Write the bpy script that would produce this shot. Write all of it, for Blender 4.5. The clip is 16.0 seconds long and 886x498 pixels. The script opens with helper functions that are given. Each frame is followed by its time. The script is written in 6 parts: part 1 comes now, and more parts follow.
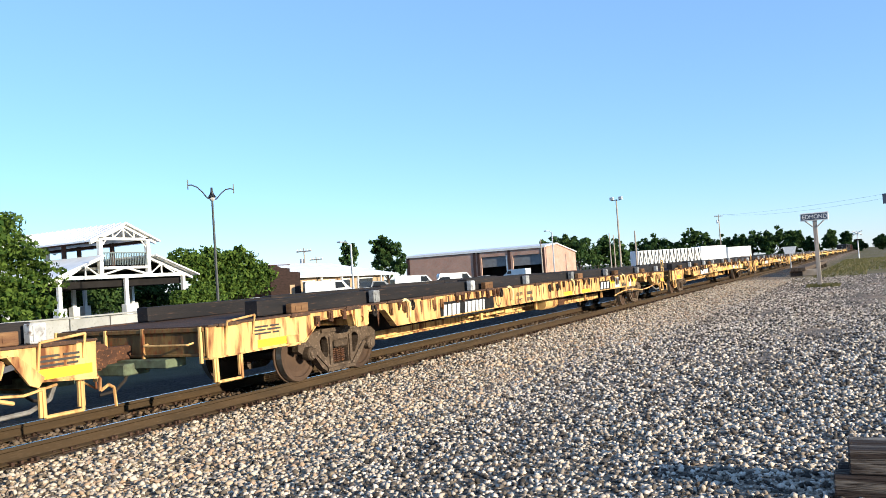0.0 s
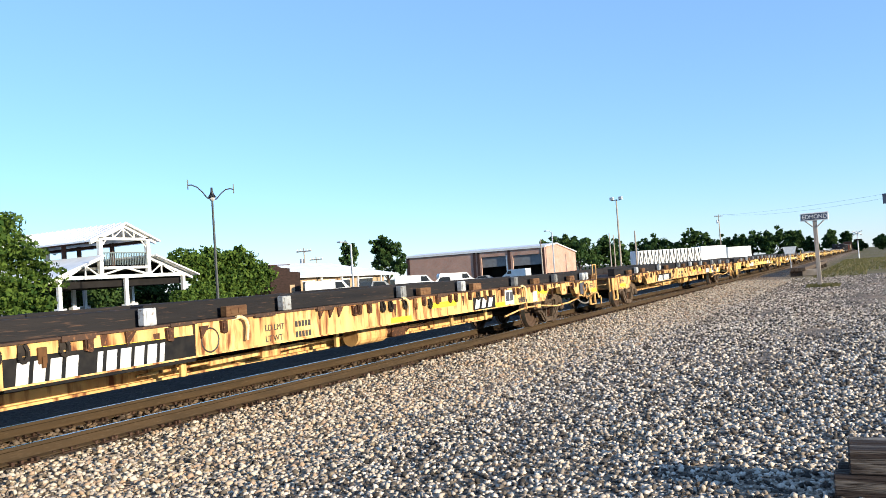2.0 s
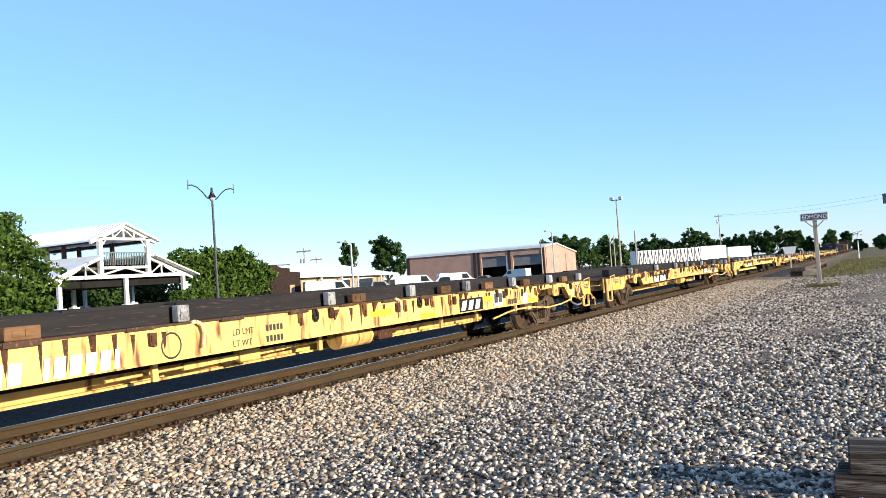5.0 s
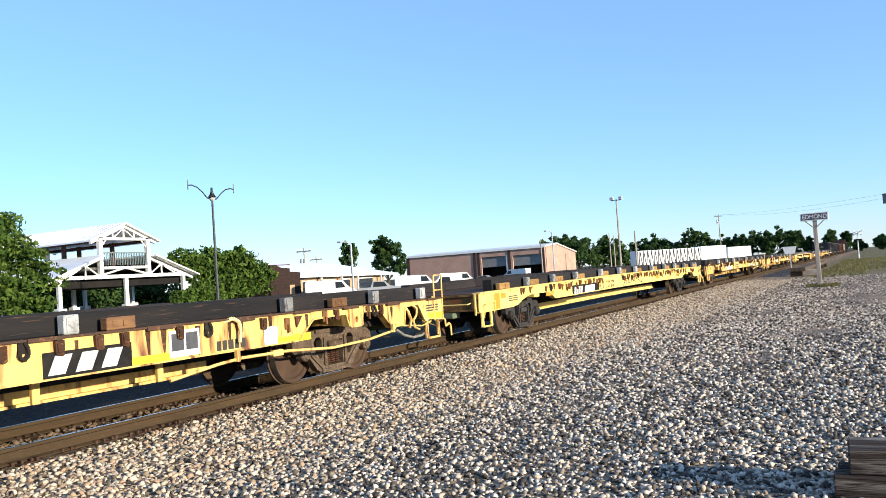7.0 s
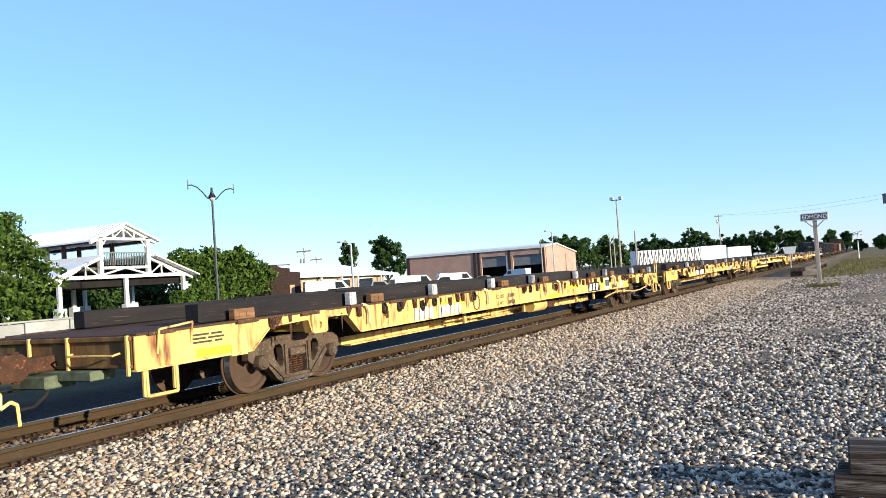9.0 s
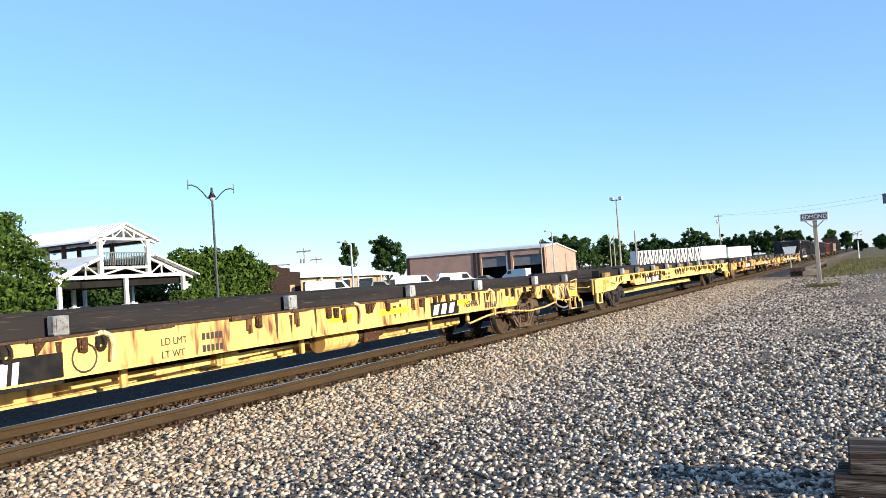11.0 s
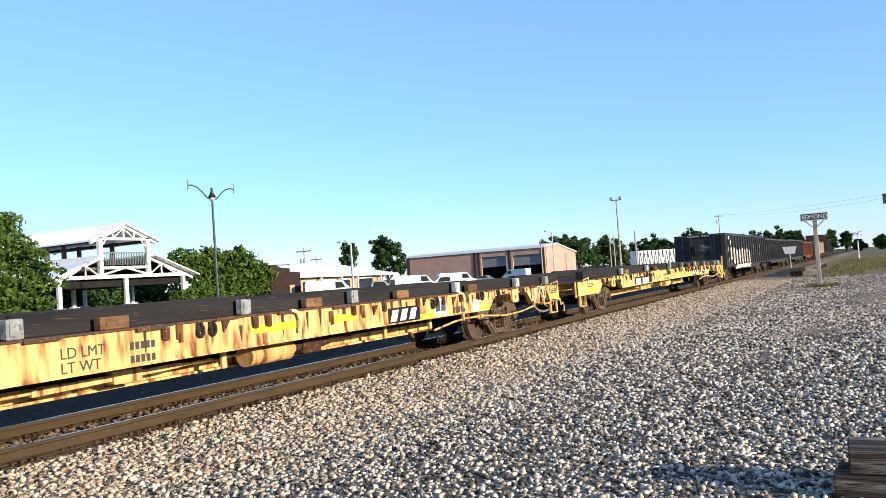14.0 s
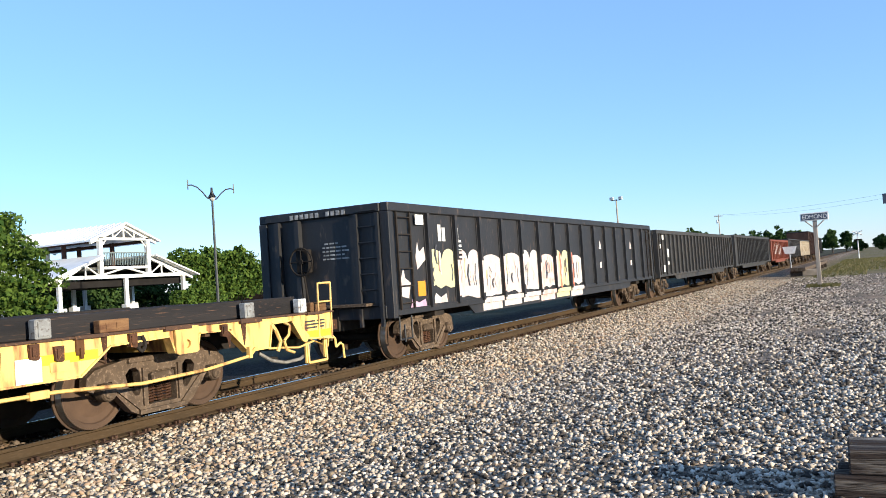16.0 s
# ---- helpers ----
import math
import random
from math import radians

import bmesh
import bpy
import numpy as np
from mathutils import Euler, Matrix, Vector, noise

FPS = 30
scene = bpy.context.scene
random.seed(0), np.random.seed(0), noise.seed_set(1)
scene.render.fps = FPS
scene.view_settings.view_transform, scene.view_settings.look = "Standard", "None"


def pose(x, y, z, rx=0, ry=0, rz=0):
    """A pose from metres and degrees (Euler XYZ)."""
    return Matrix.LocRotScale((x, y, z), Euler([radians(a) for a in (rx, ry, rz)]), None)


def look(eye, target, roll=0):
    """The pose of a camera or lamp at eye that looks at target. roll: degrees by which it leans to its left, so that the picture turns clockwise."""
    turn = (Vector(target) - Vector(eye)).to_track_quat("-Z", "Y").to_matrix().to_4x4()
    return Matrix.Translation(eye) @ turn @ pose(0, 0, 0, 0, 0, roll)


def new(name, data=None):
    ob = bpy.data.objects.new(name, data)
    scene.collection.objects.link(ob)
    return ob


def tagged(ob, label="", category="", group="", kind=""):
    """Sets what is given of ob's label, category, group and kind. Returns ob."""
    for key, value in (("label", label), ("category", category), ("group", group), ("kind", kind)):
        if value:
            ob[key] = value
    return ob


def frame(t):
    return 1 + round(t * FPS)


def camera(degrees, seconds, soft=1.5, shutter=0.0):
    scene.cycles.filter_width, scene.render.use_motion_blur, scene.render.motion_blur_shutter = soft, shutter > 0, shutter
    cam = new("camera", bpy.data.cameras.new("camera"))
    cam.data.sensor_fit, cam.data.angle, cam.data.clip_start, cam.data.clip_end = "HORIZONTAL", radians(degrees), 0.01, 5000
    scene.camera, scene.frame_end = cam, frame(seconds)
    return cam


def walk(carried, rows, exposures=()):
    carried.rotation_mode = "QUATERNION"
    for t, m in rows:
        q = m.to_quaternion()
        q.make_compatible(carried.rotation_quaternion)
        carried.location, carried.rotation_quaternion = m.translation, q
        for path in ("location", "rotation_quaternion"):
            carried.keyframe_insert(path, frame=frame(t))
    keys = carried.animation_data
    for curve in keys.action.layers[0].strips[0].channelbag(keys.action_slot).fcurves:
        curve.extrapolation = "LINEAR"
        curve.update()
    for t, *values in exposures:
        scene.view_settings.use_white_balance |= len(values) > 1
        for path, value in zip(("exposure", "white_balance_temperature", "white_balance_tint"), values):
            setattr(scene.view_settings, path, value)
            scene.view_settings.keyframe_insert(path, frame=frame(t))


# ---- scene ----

# ---------------------------------------------------------------- camera
cam = camera(57.74, 16.0, soft=0.5)
EYE = Vector((0.0, -9.446, 1.593))
YAW, PITCH, ROLL = 1.0818, 0.0332, -3.936
AIM = EYE + 100 * Vector((math.sin(YAW) * math.cos(PITCH), math.cos(YAW) * math.cos(PITCH), math.sin(PITCH)))
walk(cam, [(0.0, look(EYE, AIM, ROLL)), (16.0, look(EYE, AIM, ROLL))], [(0.0, 0.98, 5600, 7), (16.0, 0.98, 5600, 7)])

# ---------------------------------------------------------------- light
SUN_EL, SUN_AZ = radians(12.5), radians(-10)          # azimuth from -Y towards +X
to_sun = Vector((math.cos(SUN_EL) * math.sin(SUN_AZ), -math.cos(SUN_EL) * math.cos(SUN_AZ), math.sin(SUN_EL)))
world = bpy.data.worlds.new("world")
scene.world = world
world.use_nodes = True
wn = world.node_tree.nodes
sky = wn.new("ShaderNodeTexSky")
sky.sky_type, sky.sun_disc = "NISHITA", False
sky.sun_elevation, sky.sun_rotation = SUN_EL, math.pi - SUN_AZ
sky.air_density, sky.dust_density, sky.ozone_density = 1.0, 0.0, 3.6
wn["Background"].inputs["Strength"].default_value = 0.13
clear = wn.new("ShaderNodeMix")
clear.data_type, clear.blend_type = "RGBA", "MULTIPLY"
clear.inputs["Factor"].default_value, clear.inputs["B"].default_value = 1.0, (1.04, 1.0, 1.06, 1)
world.node_tree.links.new(sky.outputs[0], clear.inputs["A"])
sky_blend = wn.new("ShaderNodeMix")          # constant pale blue mixed in to flatten the sky's gradient
sky_blend.data_type = "RGBA"
sky_blend.inputs["Factor"].default_value, sky_blend.inputs["B"].default_value = 0.42, (1.75, 2.50, 3.6, 1)
world.node_tree.links.new(clear.outputs["Result"], sky_blend.inputs["A"])
world.node_tree.links.new(sky_blend.outputs["Result"], wn["Background"].inputs["Color"])
sun_data = bpy.data.lights.new("sun", "SUN")
sun_data.energy, sun_data.angle, sun_data.color = 4.9, radians(0.6), (1.0, 0.79, 0.52)
sun = new("sun", sun_data)
sun.matrix_world = look(to_sun * 200, (0, 0, 0))


# ---------------------------------------------------------------- materials
def material(name, base, rough=0.7, metal=0.0, second=None, scale=6.0, stretch=(1, 1, 1), amount=0.5, sharp=0.15,
             third=None, third_scale=40.0, third_amount=0.3, bump=0.0, bump_scale=60.0, per_object=0.0, coords="Object", emit=0.0):
    """A paint, metal, stone or wood: base colour, patches of a second, specks of a third, and fine relief."""
    m = bpy.data.materials.new(name)
    m.use_nodes = True
    nt = m.node_tree
    n, ln = nt.nodes, nt.links.new
    b = n["Principled BSDF"]
    b.inputs["Roughness"].default_value, b.inputs["Metallic"].default_value = rough, metal
    if rough >= 0.65:
        b.inputs["Specular IOR Level"].default_value = 0.12
    tc = n.new("ShaderNodeTexCoord")
    mp = n.new("ShaderNodeMapping")
    mp.inputs["Scale"].default_value = stretch
    ln(tc.outputs[coords], mp.inputs["Vector"])
    rgb = n.new("ShaderNodeRGB")
    rgb.outputs[0].default_value = (*base, 1)
    out = rgb.outputs[0]

    def mixed(a, colour, sc, amt, width, seed):
        t = n.new("ShaderNodeTexNoise")
        t.noise_dimensions = "4D"
        t.inputs["Scale"].default_value, t.inputs["Detail"].default_value, t.inputs["W"].default_value = sc, 5, seed
        if per_object:
            info = n.new("ShaderNodeObjectInfo")
            mu = n.new("ShaderNodeMath")
            mu.operation, mu.inputs[1].default_value = "MULTIPLY", 40.0
            ln(info.outputs["Random"], mu.inputs[0])
            ln(mu.outputs[0], t.inputs["W"])
        ln(mp.outputs[0], t.inputs["Vector"])
        r = n.new("ShaderNodeMapRange")
        mid = 0.72 - 0.44 * amt
        r.inputs["From Min"].default_value, r.inputs["From Max"].default_value = mid - width, mid + width
        ln(t.outputs["Fac"], r.inputs["Value"])
        mix = n.new("ShaderNodeMix")
        mix.data_type = "RGBA"
        ln(r.outputs[0], mix.inputs["Factor"])
        ln(a, mix.inputs["A"])
        mix.inputs["B"].default_value = (*colour, 1)
        return mix.outputs["Result"]

    if second:
        out = mixed(out, second, scale, amount, sharp, 1.3)
    if third:
        out = mixed(out, third, third_scale, third_amount, 0.08, 7.7)
    if per_object:
        info = n.new("ShaderNodeObjectInfo")
        mr = n.new("ShaderNodeMapRange")
        mr.inputs["To Min"].default_value, mr.inputs["To Max"].default_value = 1 - per_object, 1 + per_object
        ln(info.outputs["Random"], mr.inputs["Value"])
        hsv = n.new("ShaderNodeHueSaturation")
        ln(mr.outputs[0], hsv.inputs["Value"])
        ln(out, hsv.inputs["Color"])
        out = hsv.outputs[0]
    ln(out, b.inputs["Base Color"])
    if bump:
        t = n.new("ShaderNodeTexNoise")
        t.inputs["Scale"].default_value, t.inputs["Detail"].default_value = bump_scale, 4
        ln(mp.outputs[0], t.inputs["Vector"])
        bp = n.new("ShaderNodeBump")
        bp.inputs["Strength"].default_value, bp.inputs["Distance"].default_value = bump, 0.02
        ln(t.outputs["Fac"], bp.inputs["Height"])
        ln(bp.outputs[0], b.inputs["Normal"])
    if emit:
        b.inputs["Emission Color"].default_value, b.inputs["Emission Strength"].default_value = (*base, 1), emit
    return m


RUST = (0.16, 0.06, 0.025)
M = {}
M["yellow_old"] = material("faded_yellow_paint", (0.74, 0.49, 0.14), 0.6, 0, (0.60, 0.36, 0.11), 2.2, (1.6, 1, 0.35), 0.42, 0.14,
                           RUST, 5.0, 0.27, 0.15, 50, 0.08)
M["yellow_rusty"] = material("rusting_yellow_paint", (0.70, 0.45, 0.17), 0.65, 0, (0.52, 0.30, 0.11), 2.4, (1.6, 1, 0.35), 0.48, 0.14,
                             RUST, 5.0, 0.36, 0.2, 50, 0.10)
M["yellow_new"] = material("bright_yellow_paint", (0.80, 0.585, 0.165), 0.5, 0, (0.70, 0.47, 0.12), 2.0, (1.2, 1, 0.4), 0.4, 0.2,
                           (0.35, 0.18, 0.05), 6.0, 0.05, 0.1, 50, 0.04)
M["strap"] = material("pale_yellow_paint", (0.78, 0.62, 0.30), 0.6, 0, (0.5, 0.34, 0.14), 8, (1, 1, 1), 0.35)
M["safety"] = material("safety_yellow_patch", (0.95, 0.72, 0.01), 0.5, 0, (0.85, 0.58, 0.02), 8, (1, 1, 1), 0.3)
M["orange"] = material("orange_patch", (0.62, 0.25, 0.012), 0.6, 0, (0.50, 0.19, 0.012), 8, (1, 1, 1), 0.3)
M["rust"] = material("rusty_steel", (0.09, 0.042, 0.024), 0.85, 0.0, (0.035, 0.021, 0.015), 9, (1, 1, 1), 0.5, 0.2, (0.30, 0.13, 0.05), 30, 0.15, 0.4, 60, 0.25)
M["rust_deck"] = material("rusted_deck_steel", (0.09, 0.05, 0.032), 0.9, 0.0, (0.05, 0.035, 0.028), 3, (1, 1, 1), 0.5, 0.2, (0.2, 0.1, 0.05), 20, 0.2, 0.3)
M["black_beam"] = material("weathered_black_beam", (0.014, 0.014, 0.016), 0.75, 0, (0.030, 0.026, 0.025), 3, (0.5, 1, 2), 0.45, 0.2, (0.10, 0.06, 0.04), 25, 0.1, 0.3, 40, 0.15)
M["white_block"] = material("scuffed_white_block", (0.40, 0.41, 0.41), 0.7, 0, (0.18, 0.18, 0.18), 9, (1, 1, 1), 0.45, 0.2, (0.1, 0.07, 0.05), 25, 0.2, 0.2, 40, 0.5)
M["brown_block"] = material("stained_timber_block", (0.20, 0.115, 0.055), 0.85, 0, (0.10, 0.05, 0.028), 9, (0.4, 1, 2), 0.5, 0.2, None, 1, 0, 0.4, 50, 0.35)
M["tan_block"] = material("dry_tan_timber", (0.34, 0.205, 0.07), 0.85, 0, (0.20, 0.115, 0.045), 9, (0.4, 1, 2), 0.5, 0.2, (0.10, 0.06, 0.03), 25, 0.15, 0.4, 50, 0.25)
M["mark_black"] = material("black_mark_paint", (0.010, 0.010, 0.011), 0.7, 0, (0.022, 0.020, 0.018), 8, (1, 1, 1), 0.4)
M["truck"] = material("dusty_cast_steel", (0.105, 0.076, 0.053), 0.9, 0.0, (0.048, 0.035, 0.025), 5, (1, 1, 1), 0.45, 0.2, (0.17, 0.125, 0.09), 22, 0.25, 0.3, 50, 0.2)
M["truck_dark"] = material("dark_grey_cast_steel", (0.045, 0.044, 0.046), 0.85, 0.0, (0.025, 0.024, 0.025), 5, (1, 1, 1), 0.45, 0.2, (0.09, 0.075, 0.06), 22, 0.2, 0.3, 50, 0.15)
M["wheel"] = material("brown_wheel_steel", (0.085, 0.054, 0.036), 0.8, 0.1, (0.05, 0.034, 0.025), 4, (1, 1, 1), 0.45, 0.2, None, 1, 0, 0.2, 60, 0.15)
M["tread"] = material("worn_bright_steel", (0.50, 0.48, 0.46), 0.35, 0.9, (0.3, 0.28, 0.26), 12, (1, 1, 1), 0.4)
M["rail_side"] = material("rusted_rail_steel", (0.062, 0.040, 0.021), 0.85, 0.0, (0.040, 0.028, 0.016), 3, (0.4, 1, 3), 0.45, 0.2, (0.078, 0.054, 0.032), 25, 0.2, 0.2, 60)
M["rail_top"] = material("polished_rail_head", (0.55, 0.55, 0.56), 0.22, 1.0, (0.35, 0.34, 0.33), 4, (0.2, 4, 1), 0.35)
M["tie"] = material("weathered_tie_timber", (0.10, 0.075, 0.055), 0.95, 0, (0.055, 0.042, 0.034), 6, (6, 0.8, 3), 0.5, 0.2, (0.2, 0.15, 0.11), 40, 0.2, 0.6, 30, 0.3)
M["old_tie"] = material("bleached_split_timber", (0.055, 0.040, 0.032), 0.95, 0, (0.34, 0.29, 0.23), 2.2, (9, 0.35, 9), 0.24, 0.10, (0.020, 0.015, 0.013), 14, 0.35, 0.8, 14, 0.2)
M["tie_plate"] = material("rusted_tie_plate", (0.075, 0.042, 0.028), 0.9, 0.1, (0.04, 0.026, 0.02), 14, (1, 1, 1), 0.5, 0.2, None, 1, 0, 0.3, 60, 0.3)
M["stain"] = material("rust_stain", (0.17, 0.085, 0.035), 0.9, 0, (0.08, 0.04, 0.02), 8, (2, 1, 0.6), 0.5, 0.2, None, 1, 0, 0.2, 50, 0.3)
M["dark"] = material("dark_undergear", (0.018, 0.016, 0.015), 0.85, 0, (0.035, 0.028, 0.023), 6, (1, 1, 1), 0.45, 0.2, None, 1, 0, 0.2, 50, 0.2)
M["end_grime"] = material("grimy_ochre_paint", (0.20, 0.125, 0.045), 0.85, 0, (0.07, 0.04, 0.022), 4, (1, 1.5, 0.7), 0.5, 0.2, RUST, 12, 0.3, 0.3, 50, 0.25)
M["hose_grey"] = material("dusty_grey_rubber", (0.22, 0.21, 0.19), 0.8, 0, (0.12, 0.11, 0.10), 12)
M["green"] = material("dull_green_paint", (0.13, 0.16, 0.10), 0.8, 0, (0.07, 0.07, 0.05), 9, (1, 1, 1), 0.4)
M["stencil"] = material("black_stencil_paint", (0.04, 0.035, 0.03), 0.6)
M["white_paint"] = material("chalky_white_paint", (0.72, 0.72, 0.70), 0.6, 0, (0.5, 0.48, 0.44), 7, (1, 1, 1), 0.35)
M["chalk"] = material("worn_white_stencil", (0.42, 0.42, 0.41), 0.8, 0, (0.15, 0.15, 0.15), 14, (1, 1, 1), 0.45)
M["gondola"] = material("black_gondola_paint", (0.009, 0.010, 0.013), 0.6, 0, (0.018, 0.017, 0.019), 2.5, (1.4, 1, 0.4), 0.45, 0.2, (0.085, 0.06, 0.045), 9, 0.10, 0.15, 30)
M["hopper_grey"] = material("grey_black_hopper_paint", (0.030, 0.031, 0.034), 0.65, 0, (0.055, 0.053, 0.052), 2.5, (1.4, 1, 0.35), 0.45, 0.2, (0.12, 0.08, 0.05), 9, 0.12, 0.15, 30)
M["car_red"] = material("oxide_red_car_paint", (0.19, 0.058, 0.036), 0.7, 0, (0.10, 0.04, 0.03), 2.5, (1, 1, 0.4), 0.45)
M["car_cream"] = material("cream_car_paint", (0.45, 0.40, 0.32), 0.7, 0, (0.34, 0.28, 0.2), 2.5, (1, 1, 0.4), 0.45)
M["car_brown"] = material("brown_car_paint", (0.060, 0.036, 0.030), 0.7, 0, (0.040, 0.026, 0.022), 2.5, (1, 1, 0.4), 0.45)
M["graf_white"] = material("sprayed_white_paint", (0.52, 0.48, 0.46), 0.7, 0, (0.40, 0.30, 0.29), 4, (1, 1, 1), 0.3)
M["graf_pink"] = material("sprayed_pink_paint", (0.50, 0.30, 0.27), 0.6, 0, (0.72, 0.66, 0.6), 4, (1, 1, 1), 0.4)
M["graf_cream"] = material("sprayed_cream_paint", (0.50, 0.48, 0.27), 0.6, 0, (0.5, 0.46, 0.28), 4, (1, 1, 1), 0.4)
M["graf_violet"] = material("sprayed_violet_paint", (0.50, 0.34, 0.46), 0.6, 0, (0.3, 0.2, 0.3), 7)
M["graf_red"] = material("sprayed_red_paint", (0.55, 0.16, 0.09), 0.6)
M["graf_dark"] = material("sprayed_dark_paint", (0.05, 0.05, 0.06), 0.6, 0, (0.09, 0.09, 0.1), 5, (1, 1, 1), 0.4)
M["concrete"] = material("pale_concrete", (0.36, 0.36, 0.34), 0.85, 0, (0.26, 0.26, 0.24), 1.5, (1, 1, 1), 0.45, 0.2, (0.2, 0.19, 0.17), 12, 0.12, 0.2, 30, 0.1)
M["boulder"] = material("pale_sandstone", (0.40, 0.33, 0.25), 0.9, 0, (0.24, 0.19, 0.14), 2.5, (1, 1, 1), 0.5, 0.2, None, 1, 0, 0.4, 12, 0.2)
M["white_wall"] = material("white_painted_boards", (0.74, 0.74, 0.72), 0.6, 0, (0.6, 0.6, 0.57), 2, (1, 1, 1), 0.4, 0.2, None, 1, 0, 0.1, 30, 0.06)
M["metal_roof"] = material("white_standing_seam_roof", (0.80, 0.80, 0.80), 0.5, 0.0, (0.68, 0.68, 0.68), 1, (1, 1, 1), 0.4)
# near-black stands in for shade under the pavilion's roof and gallery
M["roof_under"] = material("dark_roof_shade", (0.018, 0.016, 0.015), 0.8, 0, (0.010, 0.009, 0.009), 2)
M["rail_green"] = material("grey_green_balusters", (0.16, 0.20, 0.20), 0.6, 0, (0.10, 0.12, 0.12), 5)
M["brick"] = None
M["lamp_iron"] = material("dark_green_lamp_iron", (0.035, 0.04, 0.04), 0.5, 0.3, (0.06, 0.06, 0.06), 6)
M["lamp_glass"] = material("frosted_lamp_glass", (0.75, 0.75, 0.72), 0.4)
M["pole_wood"] = material("weathered_pole_timber", (0.42, 0.37, 0.31), 0.9, 0, (0.22, 0.18, 0.15), 3, (4, 4, 0.4), 0.45, 0.2, None, 1, 0, 0.3, 30)
M["sign_blue"] = material("dark_sign_enamel", (0.035, 0.045, 0.075), 0.4, 0, (0.05, 0.06, 0.09), 4)
M["sign_white"] = material("white_sign_enamel", (0.80, 0.80, 0.78), 0.4, 0, (0.65, 0.64, 0.62), 5)
M["bark"] = material("rough_bark", (0.12, 0.085, 0.06), 0.95, 0, (0.06, 0.045, 0.035), 8, (3, 3, 0.6), 0.5, 0.2, None, 1, 0, 0.6, 20)
M["glass_dark"] = material("dark_window_glass", (0.02, 0.024, 0.03), 0.08)
M["car_white"] = material("white_vehicle_paint", (0.78, 0.78, 0.77), 0.3, 0, (0.70, 0.70, 0.69), 2)
M["tyre"] = material("black_rubber", (0.022, 0.022, 0.023), 0.9)
M["car_silver"] = material("silver_vehicle_paint", (0.42, 0.43, 0.44), 0.35, 0.4, (0.38, 0.38, 0.39), 2)
M["tan_wall"] = material("tan_stucco", (0.42, 0.30, 0.19), 0.9, 0, (0.34, 0.24, 0.15), 1.5)
M["brown_wall"] = material("dark_brown_brick_wall", (0.040, 0.024, 0.020), 0.9, 0, (0.022, 0.015, 0.013), 2.5, (1, 1, 3), 0.5)
M["door_grey"] = material("grey_roller_door", (0.20, 0.20, 0.20), 0.6, 0, (0.16, 0.16, 0.16), 2)
M["interior"] = material("dim_shed_interior", (0.03, 0.03, 0.032), 0.9, 0, (0.05, 0.045, 0.04), 1)
M["trim_dark"] = material("dark_brown_trim", (0.06, 0.035, 0.03), 0.7)
M["galv"] = material("galvanised_steel", (0.48, 0.50, 0.52), 0.5, 0.5, (0.36, 0.38, 0.4), 3)


def brick_material(name, base, mortar, dark):
    m = material(name, base, 0.9)
    nt = m.node_tree
    n, ln = nt.nodes, nt.links.new
    tc = n.new("ShaderNodeTexCoord")
    sep = n.new("ShaderNodeSeparateXYZ")
    add = n.new("ShaderNodeMath")
    cmb = n.new("ShaderNodeCombineXYZ")
    ln(tc.outputs["Object"], sep.inputs[0])
    ln(sep.outputs[0], add.inputs[0])
    ln(sep.outputs[1], add.inputs[1])
    ln(add.outputs[0], cmb.inputs[0])
    ln(sep.outputs[2], cmb.inputs[1])
    br = n.new("ShaderNodeTexBrick")
    br.inputs["Scale"].default_value = 1.0
    br.inputs["Brick Width"].default_value, br.inputs["Row Height"].default_value, br.inputs["Mortar Size"].default_value = 0.24, 0.09, 0.012
    br.inputs["Color1"].default_value, br.inputs["Color2"].default_value, br.inputs["Mortar"].default_value = (*base, 1), (*dark, 1), (*mortar, 1)
    ln(cmb.outputs[0], br.inputs["Vector"])
    t = n.new("ShaderNodeTexNoise")
    t.inputs["Scale"].default_value = 0.5
    ln(tc.outputs["Object"], t.inputs["Vector"])
    mix = n.new("ShaderNodeMix")
    mix.data_type, mix.blend_type = "RGBA", "MULTIPLY"
    mix.inputs["Factor"].default_value = 0.5
    ln(br.outputs[0], mix.inputs["A"])
    ln(t.outputs["Fac"], mix.inputs["B"])
    ln(mix.outputs["Result"], n["Principled BSDF"].inputs["Base Color"])
    return m


M["brick"] = brick_material("red_brick", (0.60, 0.34, 0.25), (0.55, 0.45, 0.38), (0.52, 0.28, 0.20))


def stone_material(name, shades):
    """Loose stones: every one its own shade."""
    m = material(name, (0.3, 0.28, 0.26), 0.9, bump=0.25, bump_scale=90)
    n, ln = m.node_tree.nodes, m.node_tree.links.new
    geo = n.new("ShaderNodeNewGeometry")
    ramp = n.new("ShaderNodeValToRGB")
    ramp.color_ramp.interpolation = "CONSTANT"
    el = ramp.color_ramp.elements
    while len(el) < len(shades):
        el.new(0.5)
    for i, c in enumerate(shades):
        el[i].position, el[i].color = i / len(shades), (*c, 1)
    ln(geo.outputs["Random Per Island"], ramp.inputs[0])
    ln(ramp.outputs[0], n["Principled BSDF"].inputs["Base Color"])
    return m


